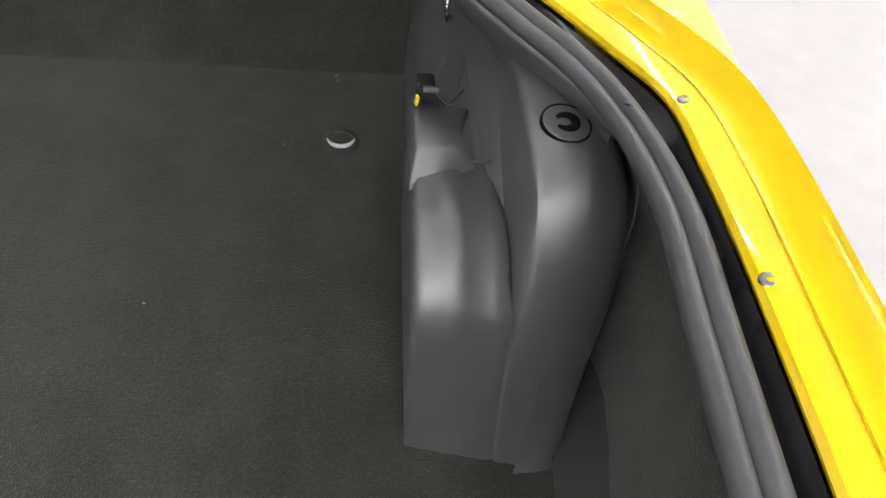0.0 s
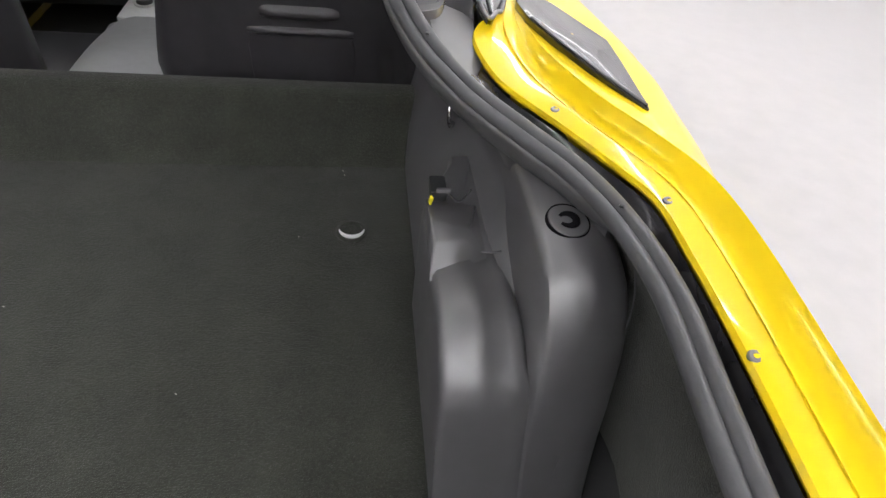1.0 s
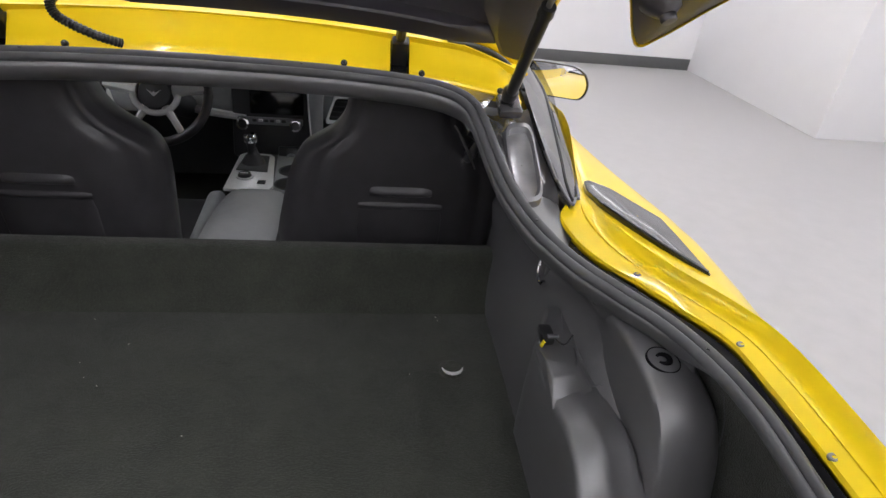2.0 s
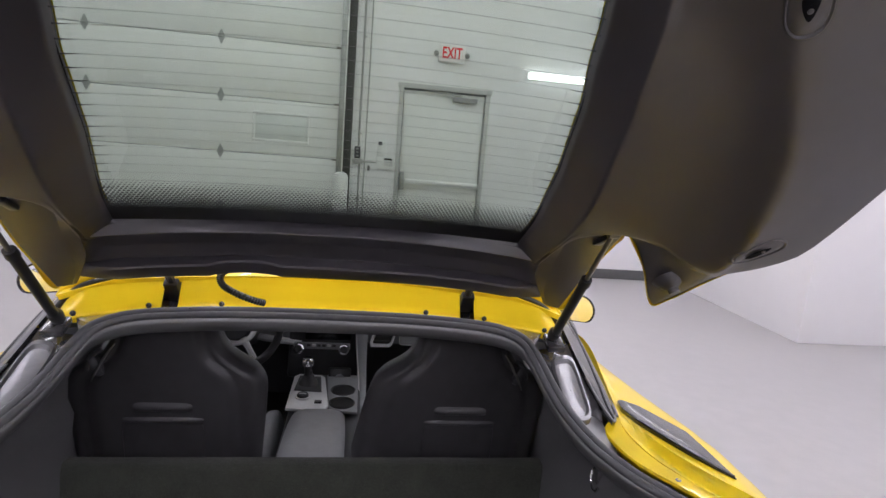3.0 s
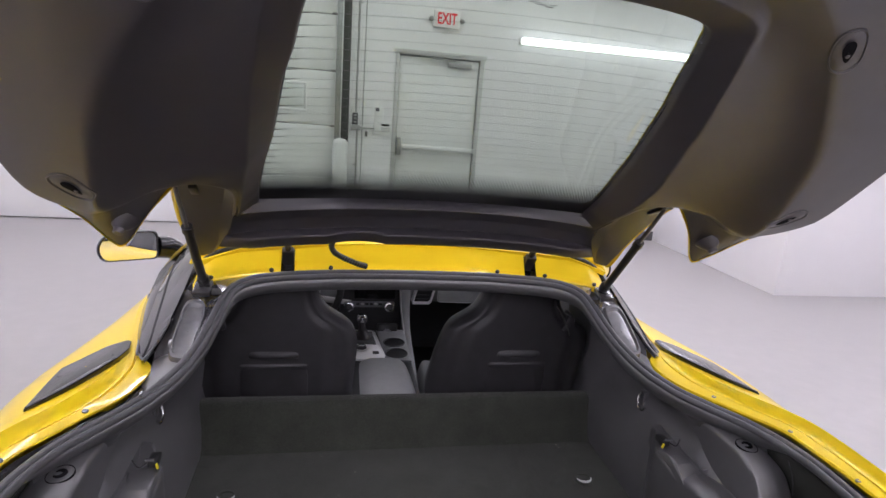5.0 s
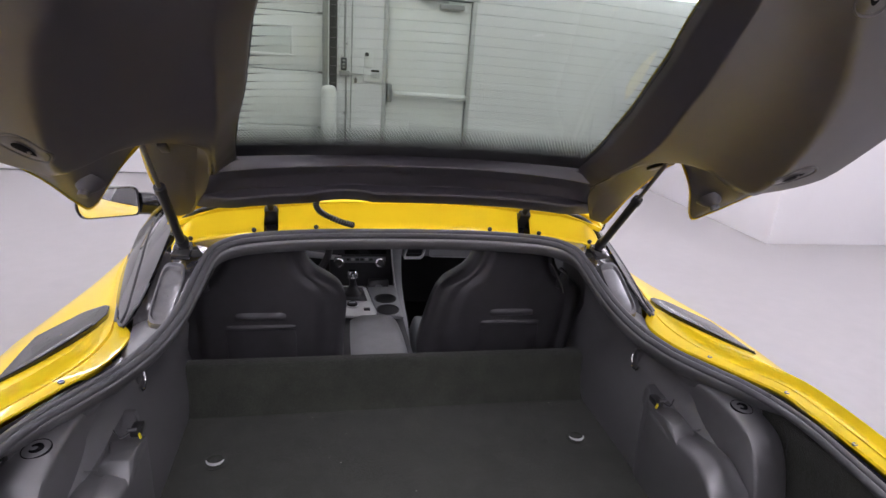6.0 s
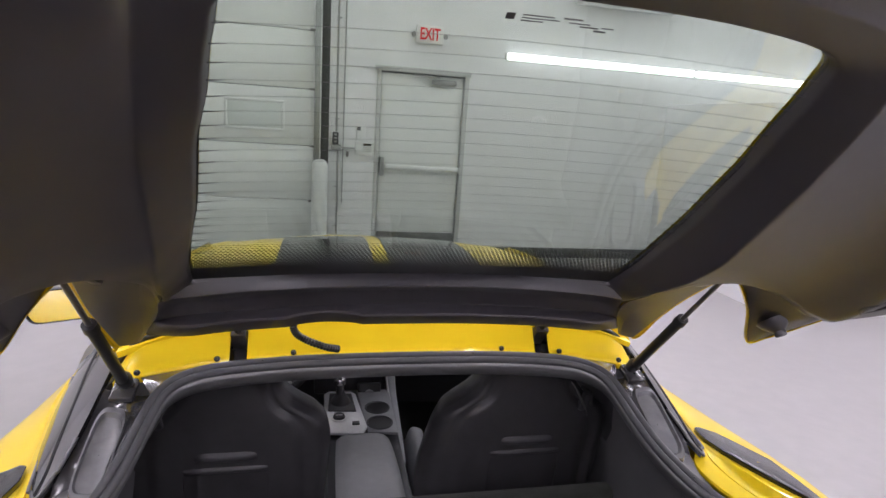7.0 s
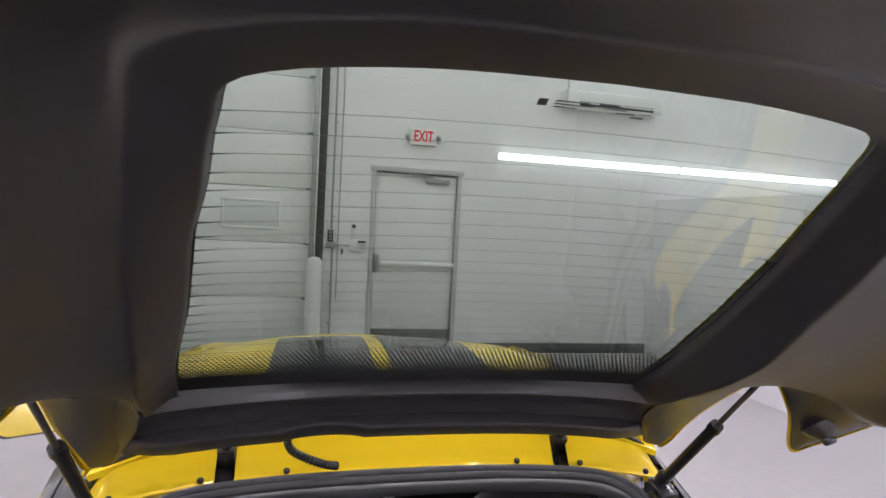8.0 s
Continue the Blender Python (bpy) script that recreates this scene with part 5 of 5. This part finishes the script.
    # joint lines where the post meets the rolled edge
    part("seam", tube([(s * 0.618, 0.988, 0.916), (s * 0.622, 0.995, 0.922), (s * 0.620, 1.0, 0.938)], 0.001, 6), STRUT, wall, "thin dark joint")
    # round cap with a hooked slot
    nrm = Vector((s * 0.05, -0.10, 0.99)).normalized()
    c = Vector((s * 0.633, 0.915, 0.9195))
    cap = part("cap", lathe([(0.0200, -0.006), (0.0200, 0.0), (0.0192, 0.0010), (0.001, 0.0014)], c, nrm, 32), TRIM, pt, "round black cap with hooked slot")
    q = Vector((0, 0, 1)).rotation_difference(nrm).to_matrix().to_4x4()
    mm = Matrix.Translation(c) @ q
    hook = [mm @ Vector((0.0085 * math.cos(a) - 0.001, 0.0075 * math.sin(a), 0.0012)) for a in [2.5 - 5.0 * i / 14 for i in range(15)]]
    # Slot and ring gap are laid on in near-black for their shade.
    part("slot", tube(hook, [0.0016 + 0.0024 * math.sin(math.pi * i / 14) for i in range(15)], 8), SLOT_SHADE, cap, "hooked slot painted dark as shade")
    part("ring_gap", lathe([(0.0199, -0.003), (0.0201, 0.0009), (0.0212, 0.0009), (0.0216, -0.003)], c, nrm, 32), SLOT_SHADE, cap)
    # carpeted pocket behind the post
    rows = []
    for y in (0.14, 0.3, 0.5, 0.65, 0.78, 0.90, 0.96):
        lx = min((p for p in near + half[int(count * 0.75):] if p.y < 1.0 and p.x > 0.3), key=lambda p: abs(p.y - y)).x if y > 0.2 else 0.5
        rows.append([(s * (lx + 0.040), y, FZ - 0.01), (s * (lx + 0.045), y, 0.70), (s * (lx + 0.045), y, 0.86), (s * (lx + 0.03), y, 0.925), (s * (lx + 0.006), y, 0.950)])
    part("pocket_lining", loft(rows), CARPET, wall, "black carpet pocket lining")
    part("pull_tab", tube(catmull([(s * 0.674, 0.852, 0.926), (s * 0.676, 0.835, 0.90), (s * 0.675, 0.825, 0.87)], 4), 0.0007, 6), RUBBER, wall, "thin grey seam line")
    # small lamp with a yellow tag
    lamp = part("cargo_lamp", box((0.020, 0.032, 0.016), (s * 0.529, 1.038, 0.856), 0.004), STRUT, wall, "small black lamp with yellow tag")
    part("tag", box((0.0025, 0.005, 0.013), (s * 0.5200, 1.020, 0.854), 0.0008, m=pose(0, 0, 0, 15, 0, s * 25)), TAG_YELLOW, lamp, "yellow tag")
    part("clip", box((0.016, 0.006, 0.005), (s * 0.533, 1.022, 0.8665), 0.0015), JAMB_GREY, lamp)
    part("wire", tube(catmull([(s * 0.538, 1.03, 0.858), (s * 0.552, 1.02, 0.852), (s * 0.566, 1.03, 0.862)], 4), 0.0014, 6), STRUT, lamp)
    # cargo hook on its bracket
    hk = part("bracket", box((0.016, 0.022, 0.038), (s * 0.582, 1.214, 0.862), 0.003), TRIM, wall)
    part("hook", tube(catmull([(s * 0.572, 1.212, 0.878), (s * 0.566, 1.214, 0.868), (s * 0.563, 1.207, 0.851), (s * 0.562, 1.194, 0.843), (s * 0.562, 1.180, 0.846), (s * 0.563, 1.174, 0.856)], 5), 0.0030, 8), CHROME, hk, "bright metal cargo hook")


side_trim(1)
side_trim(-1)


# ---- cabin ----
def seat(s, name):
    cx = 0.343 if s > 0 else -0.362
    OUT = [(0.40, 0.19), (0.55, 0.205), (0.68, 0.214), (0.78, 0.221), (0.855, 0.225), (0.895, 0.221), (0.922, 0.203), (0.942, 0.172), (0.963, 0.143), (0.995, 0.121), (1.04, 0.110), (1.09, 0.104), (1.12, 0.085), (1.135, 0.04)]
    outs = catmull([(z, w, 0) for z, w in OUT], 3)

    def lean(z, k):
        """The passenger seat spreads towards the tunnel lower down."""
        return -0.048 * min(1.0, max(0.0, (0.89 - z) / 0.17)) * max(0.0, -k) if s > 0 else 0.0

    def ring(z, w, f=1.0, n=28, dy=0.0, depth=0.075):
        y0 = 1.625 - (z - 0.40) * 0.10 + dy
        return [(cx + lean(z, math.cos(a)) + w * f * math.copysign(abs(math.cos(a)) ** 0.62, math.cos(a)), y0 + depth * (1.25 if math.sin(a) > 0 else 0.62) * math.copysign(abs(math.sin(a)) ** 0.8, math.sin(a)), z) for a in [2 * math.pi * i / n for i in range(n)]]

    st = part(name, loft([ring(v.x, v.y) for v in outs], closed_v=True, caps=True), LEATHER, car, "black leather sports seat with moulded back", 50)
    # moulded back: rolled bolster edges, a soft valley, a flat middle
    rows = []
    for v in outs[1:-2]:
        z, w = v.x, v.y * 1.01
        y0 = 1.625 - (z - 0.40) * 0.10
        row = []
        for j in range(37):
            k = -1 + j / 18
            edge = (1 - abs(k) ** 5) ** 0.5
            row.append((cx + lean(z, k) + w * k, y0 - 0.026 - 0.042 * edge + 0.011 * math.exp(-((abs(k) - 0.76) / 0.075) ** 2), z))
        rows.append(row)
    part("back_shell", loft(rows), LEATHER, st, "", 60)
    # pull handle pressed into the shell
    for name2, z, w, r in (("grip", 0.846, 0.066, 0.0115), ("grip_lip", 0.812, 0.090, 0.0075)):
        y0 = 1.625 - (z - 0.40) * 0.10 - 0.068
        row = []
        for i in range(13):
            k = -1 + i / 6
            e = 1 - k ** 6
            row.append([(cx + w * k, y0 + 0.004, z + 1.5 * r), (cx + w * k, y0 - r * 0.55 * e, z + 0.5 * r), (cx + w * k, y0 - r * 0.9 * e, z - 0.2 * r), (cx + w * k, y0 - r * 0.6 * e, z - 0.75 * r), (cx + w * k, y0 + 0.004, z - 1.1 * r)])
        part(name2, loft(row), LEATHER, st, "moulded black grip ridge", 60)
    low = []
    for z, w in ((0.45, 0.088), (0.60, 0.090), (0.78, 0.092), (0.80, 0.088)):
        y0 = 1.625 - (z - 0.40) * 0.10 - 0.0625
        low.append([(cx + w * k, y0 + d, z) for k, d in ((-1.03, 0.004), (-1.0, -0.0055), (-0.97, -0.0075), (-0.5, -0.0082), (0, -0.0084), (0.5, -0.0082), (0.97, -0.0075), (1.0, -0.0055), (1.03, 0.004))])
    part("lower_panel", loft(low), LEATHER, st, "", 50)
    side = -1 if cx > 0 else 1
    part("cushion_bolster", box((0.055, 0.34, 0.10), (cx + side * 0.178, 1.95, 0.485), 0.024, 4, m=pose(0, 0, 0, 4, -side * 14, 0)), DASH_GREY, st, "charcoal leather cushion bolster")
    part("seat_cushion", box((0.42, 0.46, 0.14), (cx, 1.95, 0.42), 0.05, 4), LEATHER, st)
    hinge = part("recliner", box((0.022, 0.022, 0.050), (cx + s * 0.140, 1.512, 0.945), 0.007, m=pose(0, 0, 0, 0, s * 26, 0)), DASH, st, "black seat recliner housing")
    part("lever", tube(catmull([(cx + s * 0.098, 1.506, 1.000), (cx + s * 0.110, 1.500, 0.984), (cx + s * 0.128, 1.498, 0.952), (cx + s * 0.142, 1.500, 0.925), (cx + s * 0.150, 1.506, 0.908)], 4), [0.0018] * 5 + [0.0030] * 7 + [0.0018] * 5, 8), DARK_METAL, hinge, "worn metal folding lever")
    part("belt_guide", tube(catmull([(cx + s * 0.128, 1.508, 0.985), (cx + s * 0.150, 1.506, 0.968), (cx + s * 0.160, 1.510, 0.935)], 4), 0.005, 8), DASH, hinge, "black belt guide")


seat(1, "passenger_seat")
seat(-1, "driver_seat")

# centre console
arm = []
for y, z, w in ((1.50, 0.56, 0.095), (1.505, 0.655, 0.098), (1.53, 0.672, 0.10), (1.62, 0.678, 0.10), (1.75, 0.674, 0.098), (1.86, 0.662, 0.093), (1.91, 0.645, 0.09), (1.925, 0.60, 0.09), (1.925, 0.5, 0.09)):
    arm.append([(-0.028 + 0.88 * w * k, y, z - 0.022 * abs(k) ** 5) for k in (-1, -0.95, -0.8, -0.5, 0, 0.5, 0.8, 0.95, 1)] )
cons = part("console", box((0.24, 1.0, 0.25), (-0.018, 2.0, 0.46), 0.02), DASH, car, "black centre console")
part("armrest", thick(loft([list(c) for c in zip(*[catmull(c, 3) for c in zip(*arm)])]), 0.05), LEATHER_GREY, cons, "charcoal leather armrest")
plate = [(-0.142, 1.985), (-0.020, 1.968), (-0.004, 2.01), (-0.030, 2.235), (-0.045, 2.255), (-0.125, 2.262), (-0.142, 2.24)]
pl = part("shift_plate", prism(plate, 0.010, pose(0, 0, 0.600), 0.002), SILVER, cons, "brushed silver shifter surround")
part("boot_well", prism([(-0.130, 2.115), (-0.034, 2.105), (-0.045, 2.232), (-0.122, 2.240)], 0.003, pose(0, 0, 0.6105), 0.001), DASH, pl, "black boot well")
part("shift_boot", lathe([(0.036, 0.0), (0.032, 0.012), (0.026, 0.018), (0.019, 0.030), (0.014, 0.038), (0.012, 0.05)], (-0.086, 2.175, 0.611), (0, 0.06, 1), 16), LEATHER, cons, "leather gear boot")
kn = part("gear_knob", lathe([(0.011, 0.0), (0.012, 0.02), (0.014, 0.035), (0.020, 0.042), (0.0215, 0.050)], (-0.090, 2.172, 0.642), (0, 0.03, 1), 20), LEATHER, cons, "round gear knob")
part("knob_cap", lathe([(0.0205, 0.042), (0.0225, 0.050), (0.0215, 0.060), (0.015, 0.068), (0.001, 0.070)], (-0.090, 2.172, 0.642), (0, 0.03, 1), 20), CHROME, kn, "silver knob cap")
dl = part("mode_dial", lathe([(0.020, 0.0), (0.020, 0.010), (0.017, 0.016), (0.001, 0.017)], (-0.094, 2.062, 0.610), (0, 0, 1), 20), DASH, pl, "round drive-mode dial")
part("dial_ring", lathe([(0.0205, 0.0), (0.026, 0.003), (0.025, 0.007), (0.0205, 0.0075)], (-0.094, 2.062, 0.610), (0, 0, 1), 20), SILVER, dl, "silver dial ring")
part("dial_face", box((0.022, 0.004, 0.001), (-0.094, 2.058, 0.628), 0.0), SILVER, dl, "plain pale marks")
part("parking_switch", box((0.024, 0.020, 0.005), (-0.040, 2.03, 0.612), 0.002), STRUT, pl, "dark parking switch")
ch = part("cup_panel", prism([(-0.002, 1.985), (0.092, 1.97), (0.094, 2.27), (-0.024, 2.27)], 0.010, pose(0, 0, 0.596), 0.002), DASH_GREY, cons, "charcoal cup holder panel")
for y in (2.035, 2.135):
    rim = lathe([(0.044, 0.0), (0.044, 0.0035), (0.0405, 0.0045), (0.0385, 0.002), (0.037, -0.003)], (0.040, y, 0.605), (0, 0, 1), 24)
    part("cup_rim", rim, DASH, ch, "black cup holder rim")
    # No well is cut: a flat dark disc paints the shade inside.
    part("cup_shade", lathe([(0.0385, 0.001), (0.001, 0.0012)], (0.040, y, 0.6058), (0, 0, 1), 24), STRUT, ch, "flat dark disc for the cup holder's shade")
sp = part("socket_panel", box((0.085, 0.02, 0.065), (0.022, 2.262, 0.603), 0.006, m=pose(0, 0, 0, -18, 0, 0)), STRUT, cons, "gloss black socket panel")
part("power_socket", lathe([(0.019, 0.0), (0.019, 0.006), (0.0145, 0.007), (0.013, 0.002), (0.001, 0.002)], (0.022, 2.248, 0.598), (0, -1, 0.35), 20), DASH_GREY, sp, "round grey power socket")
# tall trim beam at the console's side, up to the dashboard
rows = []
for y, z, x, w in ((1.93, 0.52, 0.108, 0.010), (2.06, 0.545, 0.110, 0.012), (2.20, 0.575, 0.110, 0.014), (2.27, 0.62, 0.106, 0.016), (2.305, 0.70, 0.100, 0.020), (2.325, 0.78, 0.098, 0.024), (2.36, 0.85, 0.10, 0.030)):
    rows.append([(x - w * 0.9, y + 0.06, z - 0.02), (x - w, y + 0.004, z - 0.003), (x - w * 0.6, y, z), (x + w * 0.5, y, z), (x + w, y + 0.006, z - 0.004), (x + w, y + 0.07, z - 0.02)])
bmr = part("side_beam", loft([list(c) for c in zip(*[catmull(c, 4) for c in zip(*rows)])]), DASH_GREY, cons, "charcoal console side beam", 50)
part("beam_edge", tube(catmull([(x - w * 0.95, y - 0.001, z + 0.001) for y, z, x, w in ((2.20, 0.575, 0.110, 0.014), (2.27, 0.62, 0.106, 0.016), (2.305, 0.70, 0.100, 0.020), (2.325, 0.78, 0.098, 0.024), (2.36, 0.85, 0.10, 0.030))], 5), 0.0028, 8), SILVER, bmr, "bright silver edge")

# dashboard: dark lower part, grey padded band, sloping top
rows = []
for x in [-0.72 + 1.44 * i / 24 for i in range(25)]:
    k = abs(x) / 0.72
    rows.append([(x, 2.56 - 0.04 * k, 0.40), (x, 2.53 - 0.03 * k, 0.55), (x, 2.47 - 0.03 * k, 0.66), (x, 2.425 - 0.03 * k, 0.685)])
da = part("dashboard", loft(rows), DASH, car, "black dashboard with silver accents")
rows = []
for x in [-0.72 + 1.44 * i / 24 for i in range(25)]:
    k = abs(x) / 0.72
    rows.append([(x, 2.425 - 0.03 * k, 0.684), (x, 2.395 - 0.03 * k, 0.695), (x, 2.385 - 0.03 * k, 0.72), (x, 2.395 - 0.03 * k, 0.77), (x, 2.42 - 0.03 * k, 0.83), (x, 2.48, 0.872), (x, 2.62, 0.89), (x, 2.95, 0.90)])
part("dash_pad", loft(rows), DASH_GREY, da, "charcoal padded dash top")
cs = part("radio_panel", box((0.27, 0.06, 0.30), (-0.045, 2.375, 0.71), 0.015, m=pose(0, 0, 0, -14, 0, 0)), DASH, da, "black centre control stack")
part("screen", box((0.175, 0.008, 0.115), (-0.030, 2.352, 0.775), 0.004, m=pose(0, 0, 0, -14, 0, 0)), SCREEN, cs, "dark navigation screen")
part("control_bar", box((0.215, 0.012, 0.026), (-0.052, 2.332, 0.697), 0.006, m=pose(0, 0, 0, -10, 0, 0)), DASH_GREY, cs, "grey control bar")
for x in (-0.140, 0.032):
    kb = part("control_knob", lathe([(0.0165, 0.0), (0.016, 0.014), (0.013, 0.017), (0.001, 0.017)], (x, 2.326, 0.688), (0, -1, 0.25), 20), STRUT, cs, "round black knob with chrome ring")
    part("knob_ring", lathe([(0.0165, 0.006), (0.0215, 0.010), (0.0205, 0.015), (0.016, 0.016)], (x, 2.326, 0.688), (0, -1, 0.25), 24), CHROME, kb, "bright chrome ring")
for i in range(6):
    part("button", box((0.014, 0.010, 0.009), (-0.102 + 0.019 * i, 2.325, 0.701), 0.002), SILVER if i in (1, 4) else DASH, cs)
for i in range(5):
    part("climate_button", box((0.020, 0.010, 0.007), (-0.105 + 0.026 * i, 2.338, 0.652 + 0.003 * (i % 2)), 0.002), JAMB_GREY, cs)
# silver bar that runs from the stack behind the wheel
rows = []
for x, y, z, w in ((-0.13, 2.335, 0.702, 0.009), (-0.20, 2.338, 0.708, 0.010), (-0.27, 2.345, 0.714, 0.011), (-0.33, 2.355, 0.722, 0.010)):
    rows.append([(x, y + 0.02, z + w), (x, y, z + w), (x, y - 0.004, z), (x, y, z - w), (x, y + 0.02, z - w)])
part("dash_bar", loft(rows), SILVER, da, "silver dash bar", 40)


def vent(x, z, w, lean):
    """A slanted air vent with a silver surround."""
    def at(u, v, d):
        return Vector((x + w * u + lean * v, 2.362 - 0.03 * abs(x) / 0.72 + d + 0.02 * v, z + 0.043 * v))
    outline = [(-0.95, -0.8), (-0.8, -1), (0.8, -1), (0.97, -0.8), (0.97, 0.8), (0.8, 1), (-0.8, 1), (-0.95, 0.8)]
    vt = part("air_vent", loft([[at(u * f, v * f, d) for u, v in outline] for f, d in ((1.0, 0.03), (1.0, -0.004), (0.93, -0.007), (0.82, -0.004), (0.80, 0.012))], closed_v=True), SILVER, da, "silver-framed air vent", 40)
    th = bmesh.new()
    th.faces.new([th.verts.new(at(u * 0.82, v * 0.82, 0.011)) for u, v in outline])
    part("vent_throat", thick(th, 0.004), STRUT, vt)
    for i in range(4):
        v = -0.55 + 0.37 * i
        part("vane", loft([[at(u, v, -0.002), at(u, v + 0.07, 0.0), at(u, v + 0.02, 0.009)] for u in (-0.78, 0, 0.78)]), DASH, vt)


vent(0.187, 0.742, 0.045, 0.016)
vent(-0.60, 0.75, 0.045, -0.016)
part("storage_lid", box((0.46, 0.012, 0.135), (0.475, 2.345, 0.772), 0.012, m=pose(0, 0, 0, -12, 0, -3)), DASH_GREY, da, "charcoal glovebox lid")
# steering wheel
sw = Vector((-0.322, 2.09, 0.848))
tilt = pose(sw.x, sw.y, sw.z, 90 - 24, 0, 0) @ Matrix.Scale(0.80, 4)
circ = [tilt @ Vector((0.178 * math.cos(a), 0.172 * math.sin(a), 0)) for a in [2 * math.pi * i / 40 for i in range(40)]]
wh = part("steering_wheel", tube(circ, 0.0135, 10, closed=True), LEATHER, car, "black steering wheel with silver spokes")
hub = [[tilt @ Vector((0.062 * f * math.cos(a), 0.058 * f * math.sin(a) - 0.004, d)) for a in [2 * math.pi * i / 24 for i in range(24)]] for f, d in ((1.05, -0.03), (1.0, 0.0), (0.85, 0.012), (0.02, 0.015))]
part("hub", loft(hub, closed_v=True), DASH, wh, "black hub pad")
for a0, r0 in ((172, 0.018), (8, 0.018), (238, 0.013), (302, 0.013)):
    a = radians(a0)
    part("spoke", tube([tilt @ Vector((0.06 * math.cos(a), 0.055 * math.sin(a), -0.004)), tilt @ Vector((0.11 * math.cos(a), 0.105 * math.sin(a), -0.006)), tilt @ Vector((0.17 * math.cos(a), 0.165 * math.sin(a), -0.002))], [r0, r0 * 0.75, r0 * 0.8], 8), SILVER, wh, "silver spoke")
part("spoke_ring", tube([tilt @ Vector((0.076 * math.cos(a), 0.070 * math.sin(a), 0.0)) for a in [math.pi * (1.02 + 0.96 * i / 16) for i in range(17)]], 0.009, 8), SILVER, wh, "silver hub surround")
em = prism([(-0.024, 0.008), (-0.002, -0.014), (0.002, -0.014), (0.024, 0.008), (0.004, -0.002), (0, 0.004), (-0.004, -0.002)], 0.003, tilt @ pose(0, 0, 0.0125))
part("emblem", em, SILVER, wh, "small silver winged badge")
part("column", tube([tilt @ Vector((0, 0, -0.02)), (-0.335, 2.42, 0.70)], 0.04, 12), DASH, wh)
part("cluster", box((0.30, 0.06, 0.10), (-0.335, 2.42, 0.87), 0.02, m=pose(0, 0, 0, -12, 0, 0)), DASH, da)
# cabin floor, inner door panels, headliner
part("cabin_floor", box((1.36, 1.75, 0.03), (0, 2.1, 0.27), 0.005), CARPET, car, "black cabin carpet")
part("footwell", box((1.36, 0.03, 0.5), (0, 2.85, 0.52), 0.005), CARPET, car)
for s in (1, -1):
    dp = part("door_trim", box((0.04, 1.35, 0.56), (s * 0.70, 2.12, 0.58), 0.015), TRIM, car, "black inner door trim")
    part("pull_handle", tube(catmull([(s * 0.675, 1.95, 0.74), (s * 0.655, 2.0, 0.80), (s * 0.655, 2.12, 0.82), (s * 0.675, 2.2, 0.78)], 4), 0.010, 8), SILVER, dp, "silver door pull")
    part("pillar_trim", box((0.05, 0.30, 0.30), (s * 0.60, 1.56, 0.90), 0.02, m=pose(0, 0, 0, 0, -s * 18, 0)), TRIM, car)
rows = []
for x in [-0.44 + 0.88 * i / 16 for i in range(17)]:
    lip = min(half[:30], key=lambda p: abs(p.x - abs(x)))
    q = (x / 0.5) ** 2
    rows.append([(x, lip.y + 0.012, lip.z - 0.036), (x, lip.y + 0.035, lip.z - 0.022), (x, 1.50, 1.128 - 0.03 * q), (x, 1.65, 1.158 - 0.03 * q), (x, 1.9, 1.17 - 0.03 * q), (x, 2.15, 1.155 - 0.03 * q), (x, 2.45, 1.10 - 0.03 * q)])
part("headliner", loft(rows), DASH, car, "black headliner")
